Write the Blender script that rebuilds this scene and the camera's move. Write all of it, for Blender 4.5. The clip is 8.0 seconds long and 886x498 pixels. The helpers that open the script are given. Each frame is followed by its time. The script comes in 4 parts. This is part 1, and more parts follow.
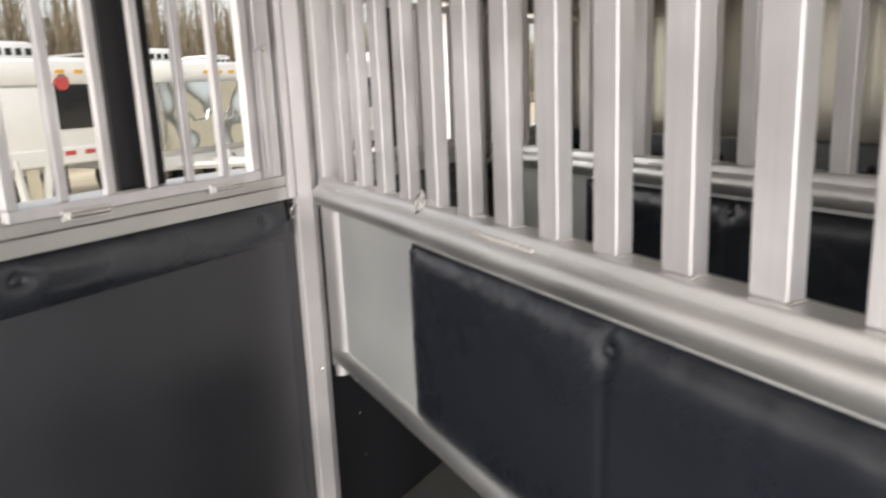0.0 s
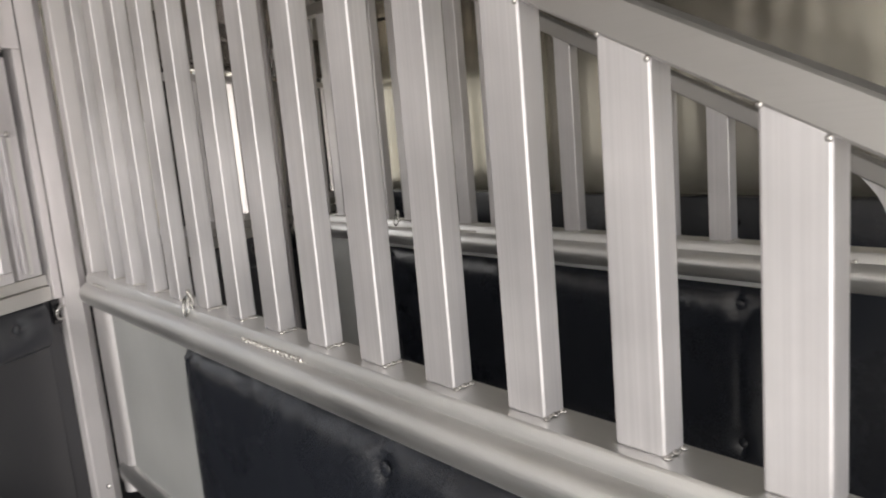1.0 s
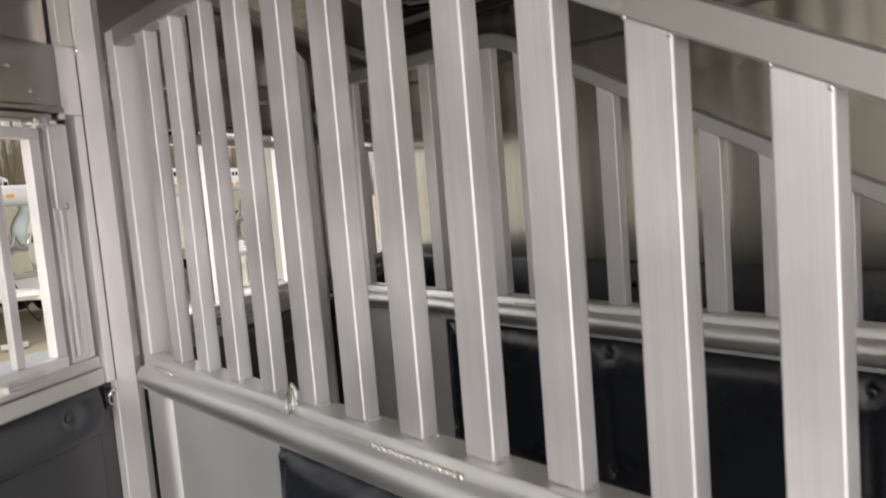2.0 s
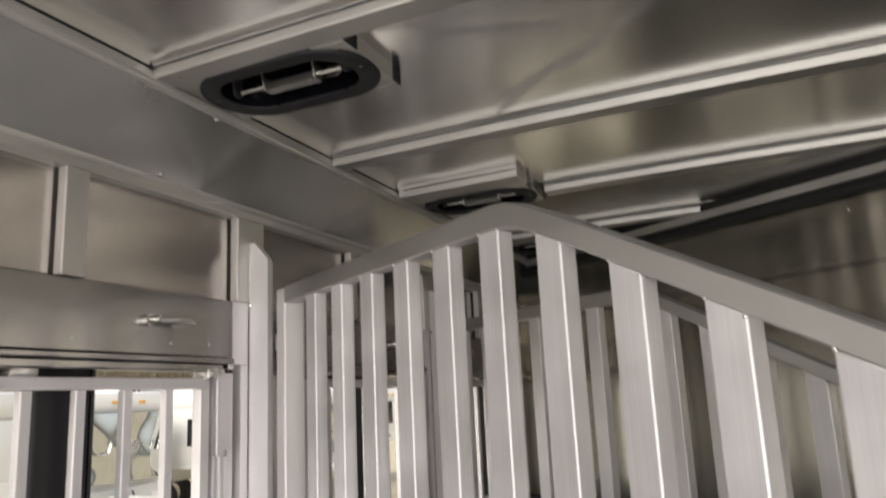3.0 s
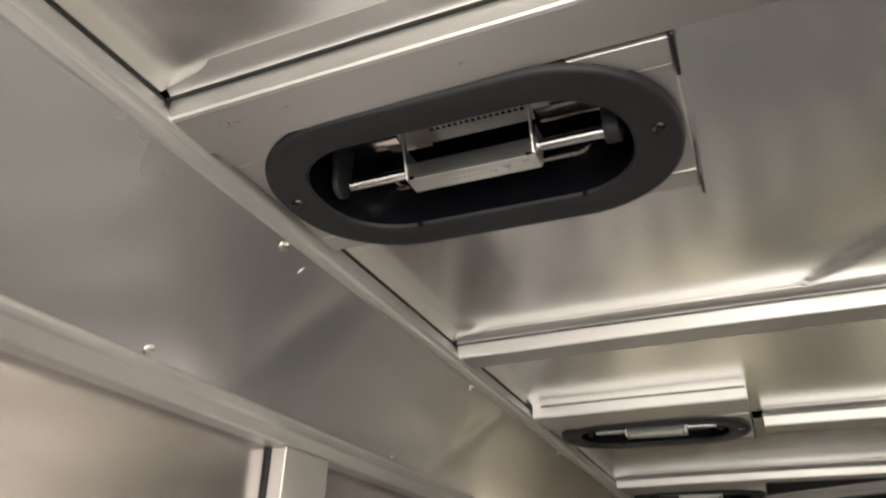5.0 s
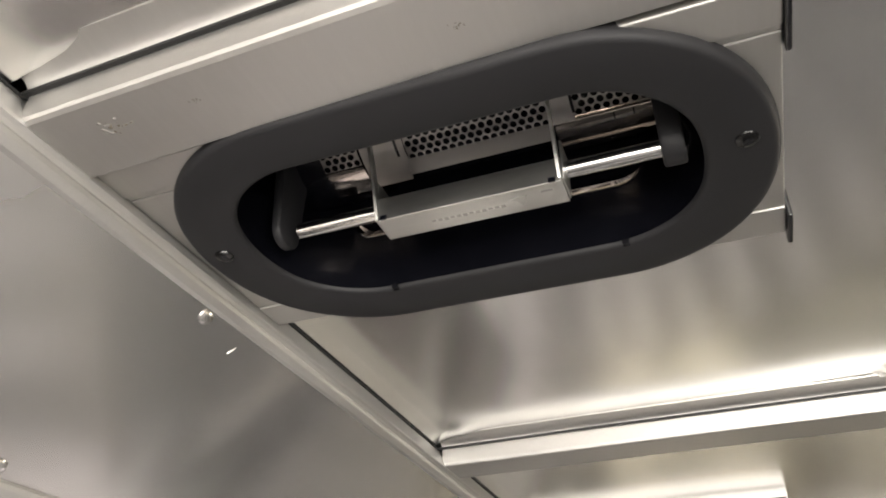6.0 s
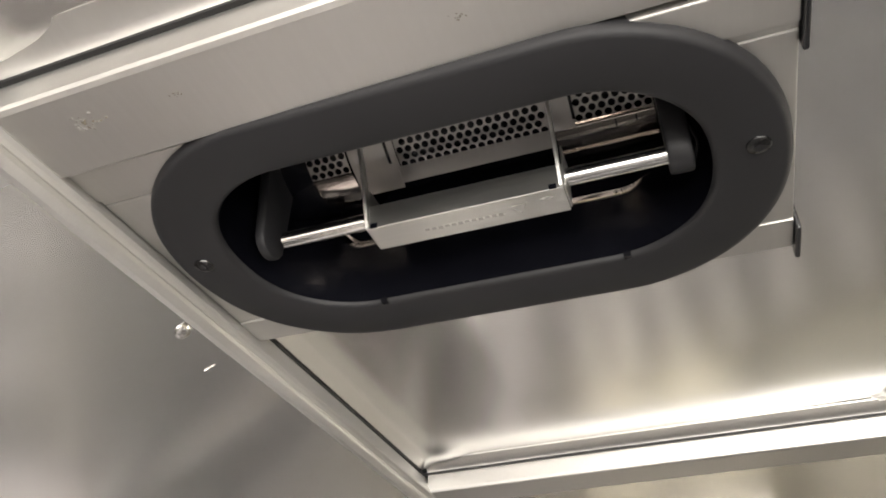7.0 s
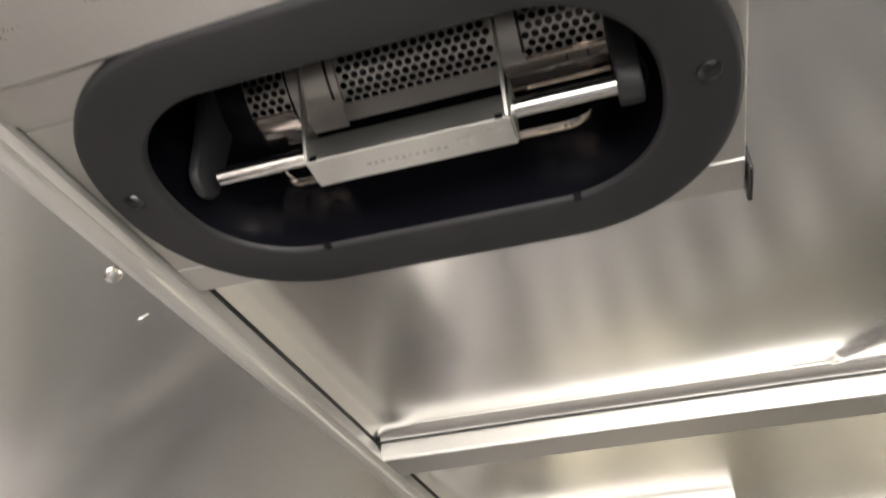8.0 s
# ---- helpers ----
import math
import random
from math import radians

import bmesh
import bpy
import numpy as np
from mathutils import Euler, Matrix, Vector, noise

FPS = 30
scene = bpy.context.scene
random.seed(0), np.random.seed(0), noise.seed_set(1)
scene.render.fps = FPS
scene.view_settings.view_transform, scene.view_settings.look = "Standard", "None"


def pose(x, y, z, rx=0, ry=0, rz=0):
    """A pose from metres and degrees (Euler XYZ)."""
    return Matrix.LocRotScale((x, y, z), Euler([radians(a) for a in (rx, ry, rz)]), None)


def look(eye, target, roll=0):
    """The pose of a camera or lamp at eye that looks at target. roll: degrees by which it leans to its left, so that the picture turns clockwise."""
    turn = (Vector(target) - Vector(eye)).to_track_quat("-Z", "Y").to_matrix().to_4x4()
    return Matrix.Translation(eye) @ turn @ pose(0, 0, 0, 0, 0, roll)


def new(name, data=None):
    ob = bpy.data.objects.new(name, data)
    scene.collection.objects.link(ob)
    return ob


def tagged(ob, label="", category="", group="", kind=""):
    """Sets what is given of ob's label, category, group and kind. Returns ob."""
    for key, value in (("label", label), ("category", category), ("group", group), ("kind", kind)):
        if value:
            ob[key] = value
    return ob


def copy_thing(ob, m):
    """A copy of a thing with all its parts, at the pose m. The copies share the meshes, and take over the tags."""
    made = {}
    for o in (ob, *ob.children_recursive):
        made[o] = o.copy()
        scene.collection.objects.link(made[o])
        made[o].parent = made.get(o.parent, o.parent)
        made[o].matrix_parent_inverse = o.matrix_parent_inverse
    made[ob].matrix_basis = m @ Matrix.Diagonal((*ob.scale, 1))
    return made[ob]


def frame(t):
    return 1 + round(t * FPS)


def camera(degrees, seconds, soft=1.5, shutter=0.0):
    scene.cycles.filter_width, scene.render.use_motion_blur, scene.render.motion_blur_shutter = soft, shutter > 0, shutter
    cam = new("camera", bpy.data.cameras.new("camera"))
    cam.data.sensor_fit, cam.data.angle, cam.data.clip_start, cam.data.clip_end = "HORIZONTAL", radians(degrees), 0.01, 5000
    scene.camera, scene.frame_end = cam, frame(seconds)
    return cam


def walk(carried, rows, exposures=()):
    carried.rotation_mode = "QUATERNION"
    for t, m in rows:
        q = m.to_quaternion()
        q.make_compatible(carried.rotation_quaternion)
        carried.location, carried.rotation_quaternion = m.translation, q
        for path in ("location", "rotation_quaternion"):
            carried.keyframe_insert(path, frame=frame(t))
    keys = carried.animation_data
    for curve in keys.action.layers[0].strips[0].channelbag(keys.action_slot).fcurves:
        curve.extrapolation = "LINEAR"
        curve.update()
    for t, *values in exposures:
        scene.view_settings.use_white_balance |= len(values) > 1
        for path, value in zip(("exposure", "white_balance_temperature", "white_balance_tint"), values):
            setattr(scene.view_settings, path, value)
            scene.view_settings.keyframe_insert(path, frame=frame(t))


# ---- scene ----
cam = camera(61.9, 8.0, soft=1.8, shutter=0.36)
PATH = [
    (0.0, pose(1.3965, -0.2339, 1.4221, 77.561, 2.467, 30.618)),
    (0.5, pose(1.4646, -0.1625, 1.4776, 80.144, 4.147, 23.582)),
    (0.7, pose(1.4840, -0.1225, 1.4770, 80.150, 4.900, 21.000)),
    (1.0, pose(1.4463, -0.1098, 1.4722, 80.480, 4.917, 17.141)),
    (1.2, pose(1.3823, -0.0916, 1.4680, 81.143, 4.790, 14.905)),
    (2.3, pose(1.1722, -0.0701, 1.5606, 88.181, 4.745, 17.093)),
    (2.5, pose(1.1626, -0.0819, 1.5830, 91.759, 4.295, 18.913)),
    (3.0, pose(1.1353, -0.1176, 1.6247, 101.557, 2.726, 24.036)),
    (3.5, pose(1.0771, -0.0604, 1.6271, 107.286, 0.142, 25.594)),
    (4.0, pose(0.9548, 0.1708, 1.6735, 110.163, -2.025, 25.684)),
    (4.5, pose(0.7188, 0.3723, 1.7696, 112.853, -2.277, 24.900)),
    (5.0, pose(0.5545, 0.4861, 1.8810, 116.992, -1.475, 23.036)),
    (5.2, pose(0.5290, 0.5308, 1.9095, 119.104, -1.436, 22.543)),
    (6.3, pose(0.4720, 0.6569, 1.9624, 124.662, -0.746, 21.099)),
    (6.5, pose(0.4680, 0.6563, 1.9627, 125.179, -0.707, 20.797)),
    (7.0, pose(0.4651, 0.6672, 1.9650, 125.810, -0.621, 19.969)),
    (7.5, pose(0.4858, 0.6663, 1.9677, 126.104, -0.332, 19.132)),
    (8.0, pose(0.4688, 0.7029, 1.9495, 125.269, 0.273, 17.737)),
]
walk(cam, PATH, exposures=[(0.0, 1.12, 6900, 11), (0.5, 0.80, 6900, 11), (1.2, 0.76, 6900, 11), (2.5, 0.80, 6900, 11), (3.5, 1.12, 7000, 11), (4.5, 1.5, 7150, 11), (5.2, 1.9, 7050, 11), (6.5, 2.28, 6950, 11), (8.0, 2.42, 6950, 11)])

# ---- light ----
world = bpy.data.worlds.new("overcast")
scene.world = world
world.use_nodes = True
wn = world.node_tree.nodes
sky = wn.new("ShaderNodeTexSky")
sky.sky_type, sky.sun_disc = "NISHITA", False
sky.sun_elevation, sky.sun_rotation = radians(38), radians(200)
sky.air_density, sky.dust_density, sky.ozone_density = 1.0, 3.0, 1.5
wn["Background"].inputs["Strength"].default_value = 0.13
grey = wn.new("ShaderNodeHueSaturation")
grey.inputs["Saturation"].default_value = 0.3
world.node_tree.links.new(sky.outputs[0], grey.inputs["Color"])
world.node_tree.links.new(grey.outputs["Color"], wn["Background"].inputs["Color"])
sun = new("sun", bpy.data.lights.new("sun", "SUN"))
sun.data.energy, sun.data.angle, sun.data.color = 1.0, radians(14), (1.0, 0.96, 0.9)
sun.matrix_world = look((0, 0, 0), (-0.25, 0.72, -0.62))


def window_light(name, m, w, h, watts, tint=(0.97, 0.98, 1.0)):
    lamp = new(name, bpy.data.lights.new(name, "AREA"))
    lamp.data.shape, lamp.data.size, lamp.data.size_y = "RECTANGLE", w, h
    lamp.data.energy, lamp.data.color = watts, tint
    lamp.matrix_world = m
    return lamp


window_light("doorway_light", look((1.05, -2.84, 1.10), (1.05, 1.0, 1.10)), 2.05, 2.15, 30)
# fill lamp added in the unseen east wall to brighten the stalls
window_light("unseen_side_fill", look((2.13, -0.98, 0.99), (0.0, -0.98, 0.99)), 0.92, 1.92, 15)
for number, y in enumerate((1.81, 2.81)):
    window_light("window_light_%d" % (number + 1), look((-0.055, y, 1.48), (1.0, y, 1.48)), 0.57, 0.48, 0.55 - 0.25 * number, (1.0, 0.98, 0.94))


# ---- materials ----
def mat(name):
    m = bpy.data.materials.new(name)
    m.use_nodes = True
    return m, m.node_tree.nodes, m.node_tree.links, m.node_tree.nodes["Principled BSDF"]


def ramp(n, l, src, a, b, lo, hi):
    r = n.new("ShaderNodeMapRange")
    r.inputs["From Min"].default_value, r.inputs["From Max"].default_value = a, b
    r.inputs["To Min"].default_value, r.inputs["To Max"].default_value = lo, hi
    l.new(src, r.inputs["Value"])
    return r.outputs["Result"]


def surface(name, dark, light, rough, metallic=0.0, scale=6.0, stretch=(1, 1, 1), grain=120.0, bump=0.1,
            aniso=0.0, coat=0.0, dist=0.002, wave=0.0, wave_scale=3.0, vary=0.0, detail=5, mix=0.45, spec=0.5):
    """A procedural surface: colour between two tones at two scales, roughness in a range, fine relief."""
    m, n, l, p = mat(name)
    co = n.new("ShaderNodeTexCoord")
    mp = n.new("ShaderNodeMapping")
    mp.inputs["Scale"].default_value = stretch
    l.new(co.outputs["Object"], mp.inputs["Vector"])
    big = n.new("ShaderNodeTexNoise")
    big.inputs["Scale"].default_value, big.inputs["Detail"].default_value = scale, detail
    fine = n.new("ShaderNodeTexNoise")
    fine.inputs["Scale"].default_value, fine.inputs["Detail"].default_value = grain, 3
    l.new(co.outputs["Object"], big.inputs["Vector"])
    l.new(mp.outputs["Vector"], fine.inputs["Vector"])
    mx = n.new("ShaderNodeMath")
    mx.operation = "MULTIPLY_ADD"
    l.new(fine.outputs["Fac"], mx.inputs[0])
    mx.inputs[1].default_value = mix
    l.new(ramp(n, l, big.outputs["Fac"], 0.3, 0.7, 0.0, 1.0 - mix), mx.inputs[2])
    col = n.new("ShaderNodeMix")
    col.data_type = "RGBA"
    col.inputs["A"].default_value, col.inputs["B"].default_value = (*dark, 1), (*light, 1)
    fac = mx.outputs[0]
    if vary:
        oi = n.new("ShaderNodeObjectInfo")
        ad = n.new("ShaderNodeMath")
        ad.operation = "MULTIPLY_ADD"
        l.new(oi.outputs["Random"], ad.inputs[0])
        ad.inputs[1].default_value = vary
        l.new(fac, ad.inputs[2])
        fac = ad.outputs[0]
    l.new(fac, col.inputs["Factor"])
    l.new(col.outputs["Result"], p.inputs["Base Color"])
    l.new(ramp(n, l, mx.outputs[0], 0.15, 0.85, *rough), p.inputs["Roughness"])
    p.inputs["Metallic"].default_value = metallic
    p.inputs["Specular IOR Level"].default_value = spec
    p.inputs["Anisotropic"].default_value = aniso
    p.inputs["Coat Weight"].default_value = coat
    if not bump:
        return m
    bp = n.new("ShaderNodeBump")
    bp.inputs["Strength"].default_value, bp.inputs["Distance"].default_value = bump, dist
    l.new(fine.outputs["Fac"], bp.inputs["Height"])
    last = bp
    if wave:
        wv = n.new("ShaderNodeTexNoise")
        wv.inputs["Scale"].default_value, wv.inputs["Detail"].default_value = wave_scale, 1
        l.new(co.outputs["Object"], wv.inputs["Vector"])
        b2 = n.new("ShaderNodeBump")
        b2.inputs["Strength"].default_value, b2.inputs["Distance"].default_value = 1.0, wave
        l.new(wv.outputs["Fac"], b2.inputs["Height"])
        l.new(bp.outputs["Normal"], b2.inputs["Normal"])
        last = b2
    l.new(last.outputs["Normal"], p.inputs["Normal"])
    return m


ALU_SHEET = surface("aluminium_sheet", (0.66, 0.65, 0.635), (0.77, 0.76, 0.745), (0.20, 0.262), 1.0, 2.0, (1, 1, 2), 14, 0.0, detail=1.5, mix=0.2)
ALU_CEIL = surface("aluminium_ceiling", (0.76, 0.755, 0.735), (0.88, 0.875, 0.855), (0.215, 0.262), 1.0, 2.0, (1, 2, 1), 14, 0.0, mix=0.2, detail=1.5)
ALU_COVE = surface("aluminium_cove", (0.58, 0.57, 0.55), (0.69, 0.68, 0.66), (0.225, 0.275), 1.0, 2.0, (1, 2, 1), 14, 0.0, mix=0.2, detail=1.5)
ALU_BAR = surface("aluminium_bar", (0.58, 0.567, 0.58), (0.93, 0.91, 0.925), (0.54, 0.74), 1.0, 6.0, (14, 14, 0.10), 24, 0.04, vary=0.16, mix=0.5)
ALU_RAIL = surface("aluminium_rail", (0.80, 0.795, 0.785), (0.93, 0.925, 0.915), (0.37, 0.49), 1.0, 5.0, (0.4, 8, 8), 60, 0.10)
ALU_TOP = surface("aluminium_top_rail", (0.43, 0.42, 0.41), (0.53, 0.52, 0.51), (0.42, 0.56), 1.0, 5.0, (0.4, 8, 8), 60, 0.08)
ALU_POST = surface("aluminium_post", (0.72, 0.70, 0.705), (0.88, 0.855, 0.865), (0.62, 0.78), 1.0, 5.0, (9, 9, 0.25), 60, 0.10)
ALU_RIB = surface("aluminium_rib", (0.53, 0.52, 0.505), (0.66, 0.65, 0.63), (0.46, 0.58), 1.0, 5.0, (0.4, 8, 8), 60, 0.10)
ALU_HAT = surface("aluminium_hat_rib", (0.49, 0.480, 0.462), (0.60, 0.588, 0.568), (0.43, 0.53), 1.0, 5.0, (6, 0.6, 6), 60, 0.05)
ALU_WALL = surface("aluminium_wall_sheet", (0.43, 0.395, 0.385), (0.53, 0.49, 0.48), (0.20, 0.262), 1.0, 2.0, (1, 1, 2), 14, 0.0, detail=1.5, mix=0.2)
ALU_BULK = surface("aluminium_bulkhead", (0.50, 0.482, 0.425), (0.62, 0.60, 0.53), (0.20, 0.262), 1.0, 2.0, (4, 4, 0.2), 14, 0.0, detail=1.5, mix=0.4)
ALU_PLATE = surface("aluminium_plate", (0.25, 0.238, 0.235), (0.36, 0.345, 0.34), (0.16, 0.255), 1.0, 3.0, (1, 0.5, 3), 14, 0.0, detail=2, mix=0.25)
ALU_PANEL = surface("aluminium_panel", (0.69, 0.70, 0.695), (0.83, 0.84, 0.835), (0.64, 0.80), 1.0, 3.0, (6, 6, 0.5), 60, 0.05)
ALU_DULL = surface("aluminium_dull", (0.72, 0.715, 0.70), (0.86, 0.855, 0.84), (0.48, 0.64), 1.0, 4.0, (1, 1, 1), 140, 0.08)
WELD = surface("weld_bead", (0.50, 0.48, 0.46), (0.76, 0.74, 0.72), (0.32, 0.45), 1.0, 40, (1, 1, 1), 260, 0.6)
ROD = surface("bright_rod", (0.55, 0.54, 0.53), (0.68, 0.67, 0.66), (0.16, 0.26), 1.0, 8, (0.3, 6, 6), 70, 0.05)
STEEL = surface("polished_steel", (0.42, 0.37, 0.335), (0.56, 0.50, 0.46), (0.06, 0.16), 1.0, 8, (0.3, 6, 6), 70, 0.05)
STEEL_MESH = surface("perforated_steel", (0.22, 0.208, 0.202), (0.32, 0.305, 0.298), (0.30, 0.40), 1.0, 8, (1, 1, 1), 90, 0.03)
STEEL_SATIN = surface("satin_steel", (0.58, 0.575, 0.55), (0.70, 0.695, 0.665), (0.30, 0.40), 1.0, 12, (0.3, 6, 6), 80, 0.05)
DARK_SCREW = surface("blackened_screw", (0.04, 0.04, 0.04), (0.10, 0.10, 0.10), (0.2, 0.35), 1.0, 60, (1, 1, 1), 300, 0.2)
ZINC = surface("zinc_hardware", (0.5, 0.49, 0.47), (0.75, 0.74, 0.72), (0.15, 0.255), 1.0, 30, (1, 1, 1), 200, 0.15)
VINYL = surface("black_vinyl", (0.0110, 0.0130, 0.0185), (0.0185, 0.0215, 0.0295), (0.22, 0.34), 0.0, 4, (1, 1, 1), 700, 0.12, dist=0.0005, spec=0.75)
RUBBER = surface("black_rubber", (0.020, 0.021, 0.025), (0.032, 0.033, 0.039), (0.34, 0.5), 0.0, 3, (1, 1, 1), 400, 0.2, dist=0.0008)
PLASTIC = surface("charcoal_plastic", (0.0116, 0.0117, 0.0132), (0.0172, 0.0172, 0.0190), (0.45, 0.58), 0.0, 6, (1, 1, 1), 900, 0.12, dist=0.0004, spec=0.3)
BLACK = surface("black_plastic", (0.004, 0.004, 0.005), (0.010, 0.010, 0.012), (0.20, 0.26), 0.0, 12, (1, 1, 1), 500, 0.1, dist=0.0005, spec=0.45)
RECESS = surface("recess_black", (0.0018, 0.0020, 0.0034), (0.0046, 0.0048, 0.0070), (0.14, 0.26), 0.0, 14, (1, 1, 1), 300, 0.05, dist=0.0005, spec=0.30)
SEAL = surface("black_seal", (0.006, 0.006, 0.006), (0.014, 0.014, 0.014), (0.5, 0.7), 0.0, 20, (1, 1, 1), 200, 0.2)
MATS = surface("rubber_mat_floor", (0.09, 0.088, 0.084), (0.16, 0.155, 0.145), (0.6, 0.85), 0.0, 5, (1, 1, 1), 160, 0.5)
WHITE = surface("white_paint", (0.72, 0.72, 0.70), (0.82, 0.82, 0.80), (0.25, 0.4), 0.0, 1.5, (1, 1, 1), 60, 0.03, coat=0.3)
CREAM = surface("gravel_panel_tan", (0.58, 0.53, 0.40), (0.68, 0.63, 0.50), (0.35, 0.5), 0.0, 1.5, (1, 1, 1), 60, 0.03)
TINT = surface("tinted_glass", (0.012, 0.013, 0.015), (0.02, 0.021, 0.024), (0.05, 0.12), 0.0, 2, (1, 1, 1), 30, 0.01)
RED = surface("red_lens", (0.45, 0.05, 0.045), (0.6, 0.09, 0.08), (0.15, 0.3), 0.0, 20, (1, 1, 1), 100, 0.1)
AMBER = surface("amber_lens", (0.75, 0.35, 0.02), (0.85, 0.45, 0.05), (0.15, 0.3), 0.0, 20, (1, 1, 1), 100, 0.1)
TYRE = surface("tyre_rubber", (0.015, 0.015, 0.015), (0.03, 0.03, 0.03), (0.7, 0.9), 0.0, 8, (1, 1, 1), 120, 0.4)
GRAVEL = surface("tan_gravel", (0.44, 0.385, 0.28), (0.62, 0.555, 0.43), (0.85, 1.0), 0.0, 0.9, (1, 1, 1), 22, 0.8, dist=0.02)
BARK = surface("bare_wood", (0.12, 0.095, 0.062), (0.22, 0.18, 0.12), (0.8, 1.0), 0.0, 2, (1, 1, 1), 30, 0.4)
JAMB = surface("grey_jamb_paint", (0.36, 0.37, 0.34), (0.44, 0.45, 0.42), (0.4, 0.55), 0.0, 5, (1, 1, 1), 80, 0.05)
CHROME = surface("mirror_nose_sheet", (0.46, 0.475, 0.46), (0.60, 0.615, 0.60), (0.05, 0.10), 1.0, 3, (1, 1, 1), 30, 0.0)
INK = surface("grey_print", (0.26, 0.25, 0.23), (0.3, 0.29, 0.27), (0.5, 0.6), 0.0, 20, (1, 1, 1), 100, 0.05)


# ---- building helpers ----
def thing(name, m, label, category, group="", kind=""):
    ob = new(name)
    ob.matrix_world = m
    return tagged(ob, label, category, group, kind)


def part(name, bm, material, parent=None, label="", smooth=False):
    bmesh.ops.recalc_face_normals(bm, faces=bm.faces)
    me = bpy.data.meshes.new(name)
    bm.to_mesh(me)
    bm.free()
    if smooth:
        if smooth is True:
            me.set_sharp_from_angle(angle=radians(38))
        for f in me.polygons:
            f.use_smooth = smooth != "edges" or max(abs(c) for c in f.normal) < 0.985
    me.materials.append(material)
    ob = new(name, me)
    if parent:
        ob.parent = parent
    if label:
        ob["label"] = label
    return ob


def setting(name, bm, material, label, category, smooth=False):
    return tagged(part(name, bm, material, None, "", smooth), label, category, kind="structure")


def box(x0, x1, y0, y1, z0, z1, bevel=0.0, bm=None, m=None):
    """A box, with bevelled edges where bevel is given, added to bm."""
    one = bmesh.new()
    bmesh.ops.create_cube(one, size=1.0)
    bmesh.ops.scale(one, vec=(x1 - x0, y1 - y0, z1 - z0), verts=one.verts)
    bmesh.ops.translate(one, vec=((x0 + x1) / 2, (y0 + y1) / 2, (z0 + z1) / 2), verts=one.verts)
    if bevel:
        bmesh.ops.bevel(one, geom=list(one.edges), offset=bevel, segments=2, affect="EDGES", profile=0.5)
    return join(bm, one, m)


def join(bm, one, m=None):
    if m is not None:
        bmesh.ops.transform(one, matrix=m, verts=one.verts)
    if bm is None:
        return one
    me = bpy.data.meshes.new("tmp")
    one.to_mesh(me)
    one.free()
    bm.from_mesh(me)
    bpy.data.meshes.remove(me)
    return bm


def prism(profile, axis, a, b, bm=None, m=None):
    """A closed profile pushed along an axis. The profile's two numbers run over the other axes in order x, y, z."""
    one = bmesh.new()

    def at(p, t):
        return {"x": (t, p[0], p[1]), "y": (p[0], t, p[1]), "z": (p[0], p[1], t)}[axis]
    lo = [one.verts.new(at(p, a)) for p in profile]
    hi = [one.verts.new(at(p, b)) for p in profile]
    k = len(profile)
    for i in range(k):
        one.faces.new((lo[i], lo[(i + 1) % k], hi[(i + 1) % k], hi[i]))
    one.faces.new(lo)
    one.faces.new(hi)
    return join(bm, one, m)


def sweep(points, r, seg=10, bm=None, closed=False, m=None, flat=1.0):
    """A round bar along a line of points."""
    one = bmesh.new()
    pts = [Vector(p) for p in points]
    k = len(pts)
    rings = []
    up = Vector((0.12, 0.21, 1.0)).normalized()
    for i, p in enumerate(pts):
        a = pts[(i - 1) % k] if closed or i else p
        b = pts[(i + 1) % k] if closed or i < k - 1 else p
        d = (b - a).normalized()
        u = up.cross(d)
        if u.length < 0.05:
            u = Vector((1, 0, 0)).cross(d)
        u.normalize()
        v = d.cross(u)
        rings.append([one.verts.new(p + (u * math.cos(2 * math.pi * j / seg) + v * flat * math.sin(2 * math.pi * j / seg)) * r) for j in range(seg)])
    for i in range(k if closed else k - 1):
        a, b = rings[i], rings[(i + 1) % k]
        for j in range(seg):
            one.faces.new((a[j], a[(j + 1) % seg], b[(j + 1) % seg], b[j]))
    if not closed:
        one.faces.new(rings[0])
        one.faces.new(rings[-1])
    return join(bm, one, m)


def dome(x, y, z, r, h, axis="z", bm=None, m=None, seg=12):
    """A low rounded rivet or button head that stands h proud along the axis."""
    one = bmesh.new()
    rows = [(1.0, 0.0), (0.95, 0.45), (0.6, 0.86)]
    rings = [[one.verts.new((r * f * math.cos(2 * math.pi * j / seg), r * f * math.sin(2 * math.pi * j / seg), h * g)) for j in range(seg)] for f, g in rows]
    for a, b in zip(rings, rings[1:]):
        for j in range(seg):
            one.faces.new((a[j], a[(j + 1) % seg], b[(j + 1) % seg], b[j]))
    top = one.verts.new((0, 0, h))
    for j in range(seg):
        one.faces.new((rings[-1][j], rings[-1][(j + 1) % seg], top))
    one.faces.new(rings[0])
    turn = {"z": pose(0, 0, 0), "-z": pose(0, 0, 0, 180), "x": pose(0, 0, 0, 0, 90), "-y": pose(0, 0, 0, 90), "y": pose(0, 0, 0, -90), "-x": pose(0, 0, 0, 0, -90)}[axis]
    bmesh.ops.transform(one, matrix=Matrix.Translation((x, y, z)) @ turn, verts=one.verts)
    return join(bm, one, m)


def stadium(half, r, n=36):
    """An oval with straight sides: its outline round the origin, in order."""
    out = []
    for side in (1, -1):
        for i in range(n + 1):
            a = -math.pi / 2 + math.pi * i / n
            out.append((side * (half - r + r * math.cos(a)), side * r * math.sin(a)))
    return out


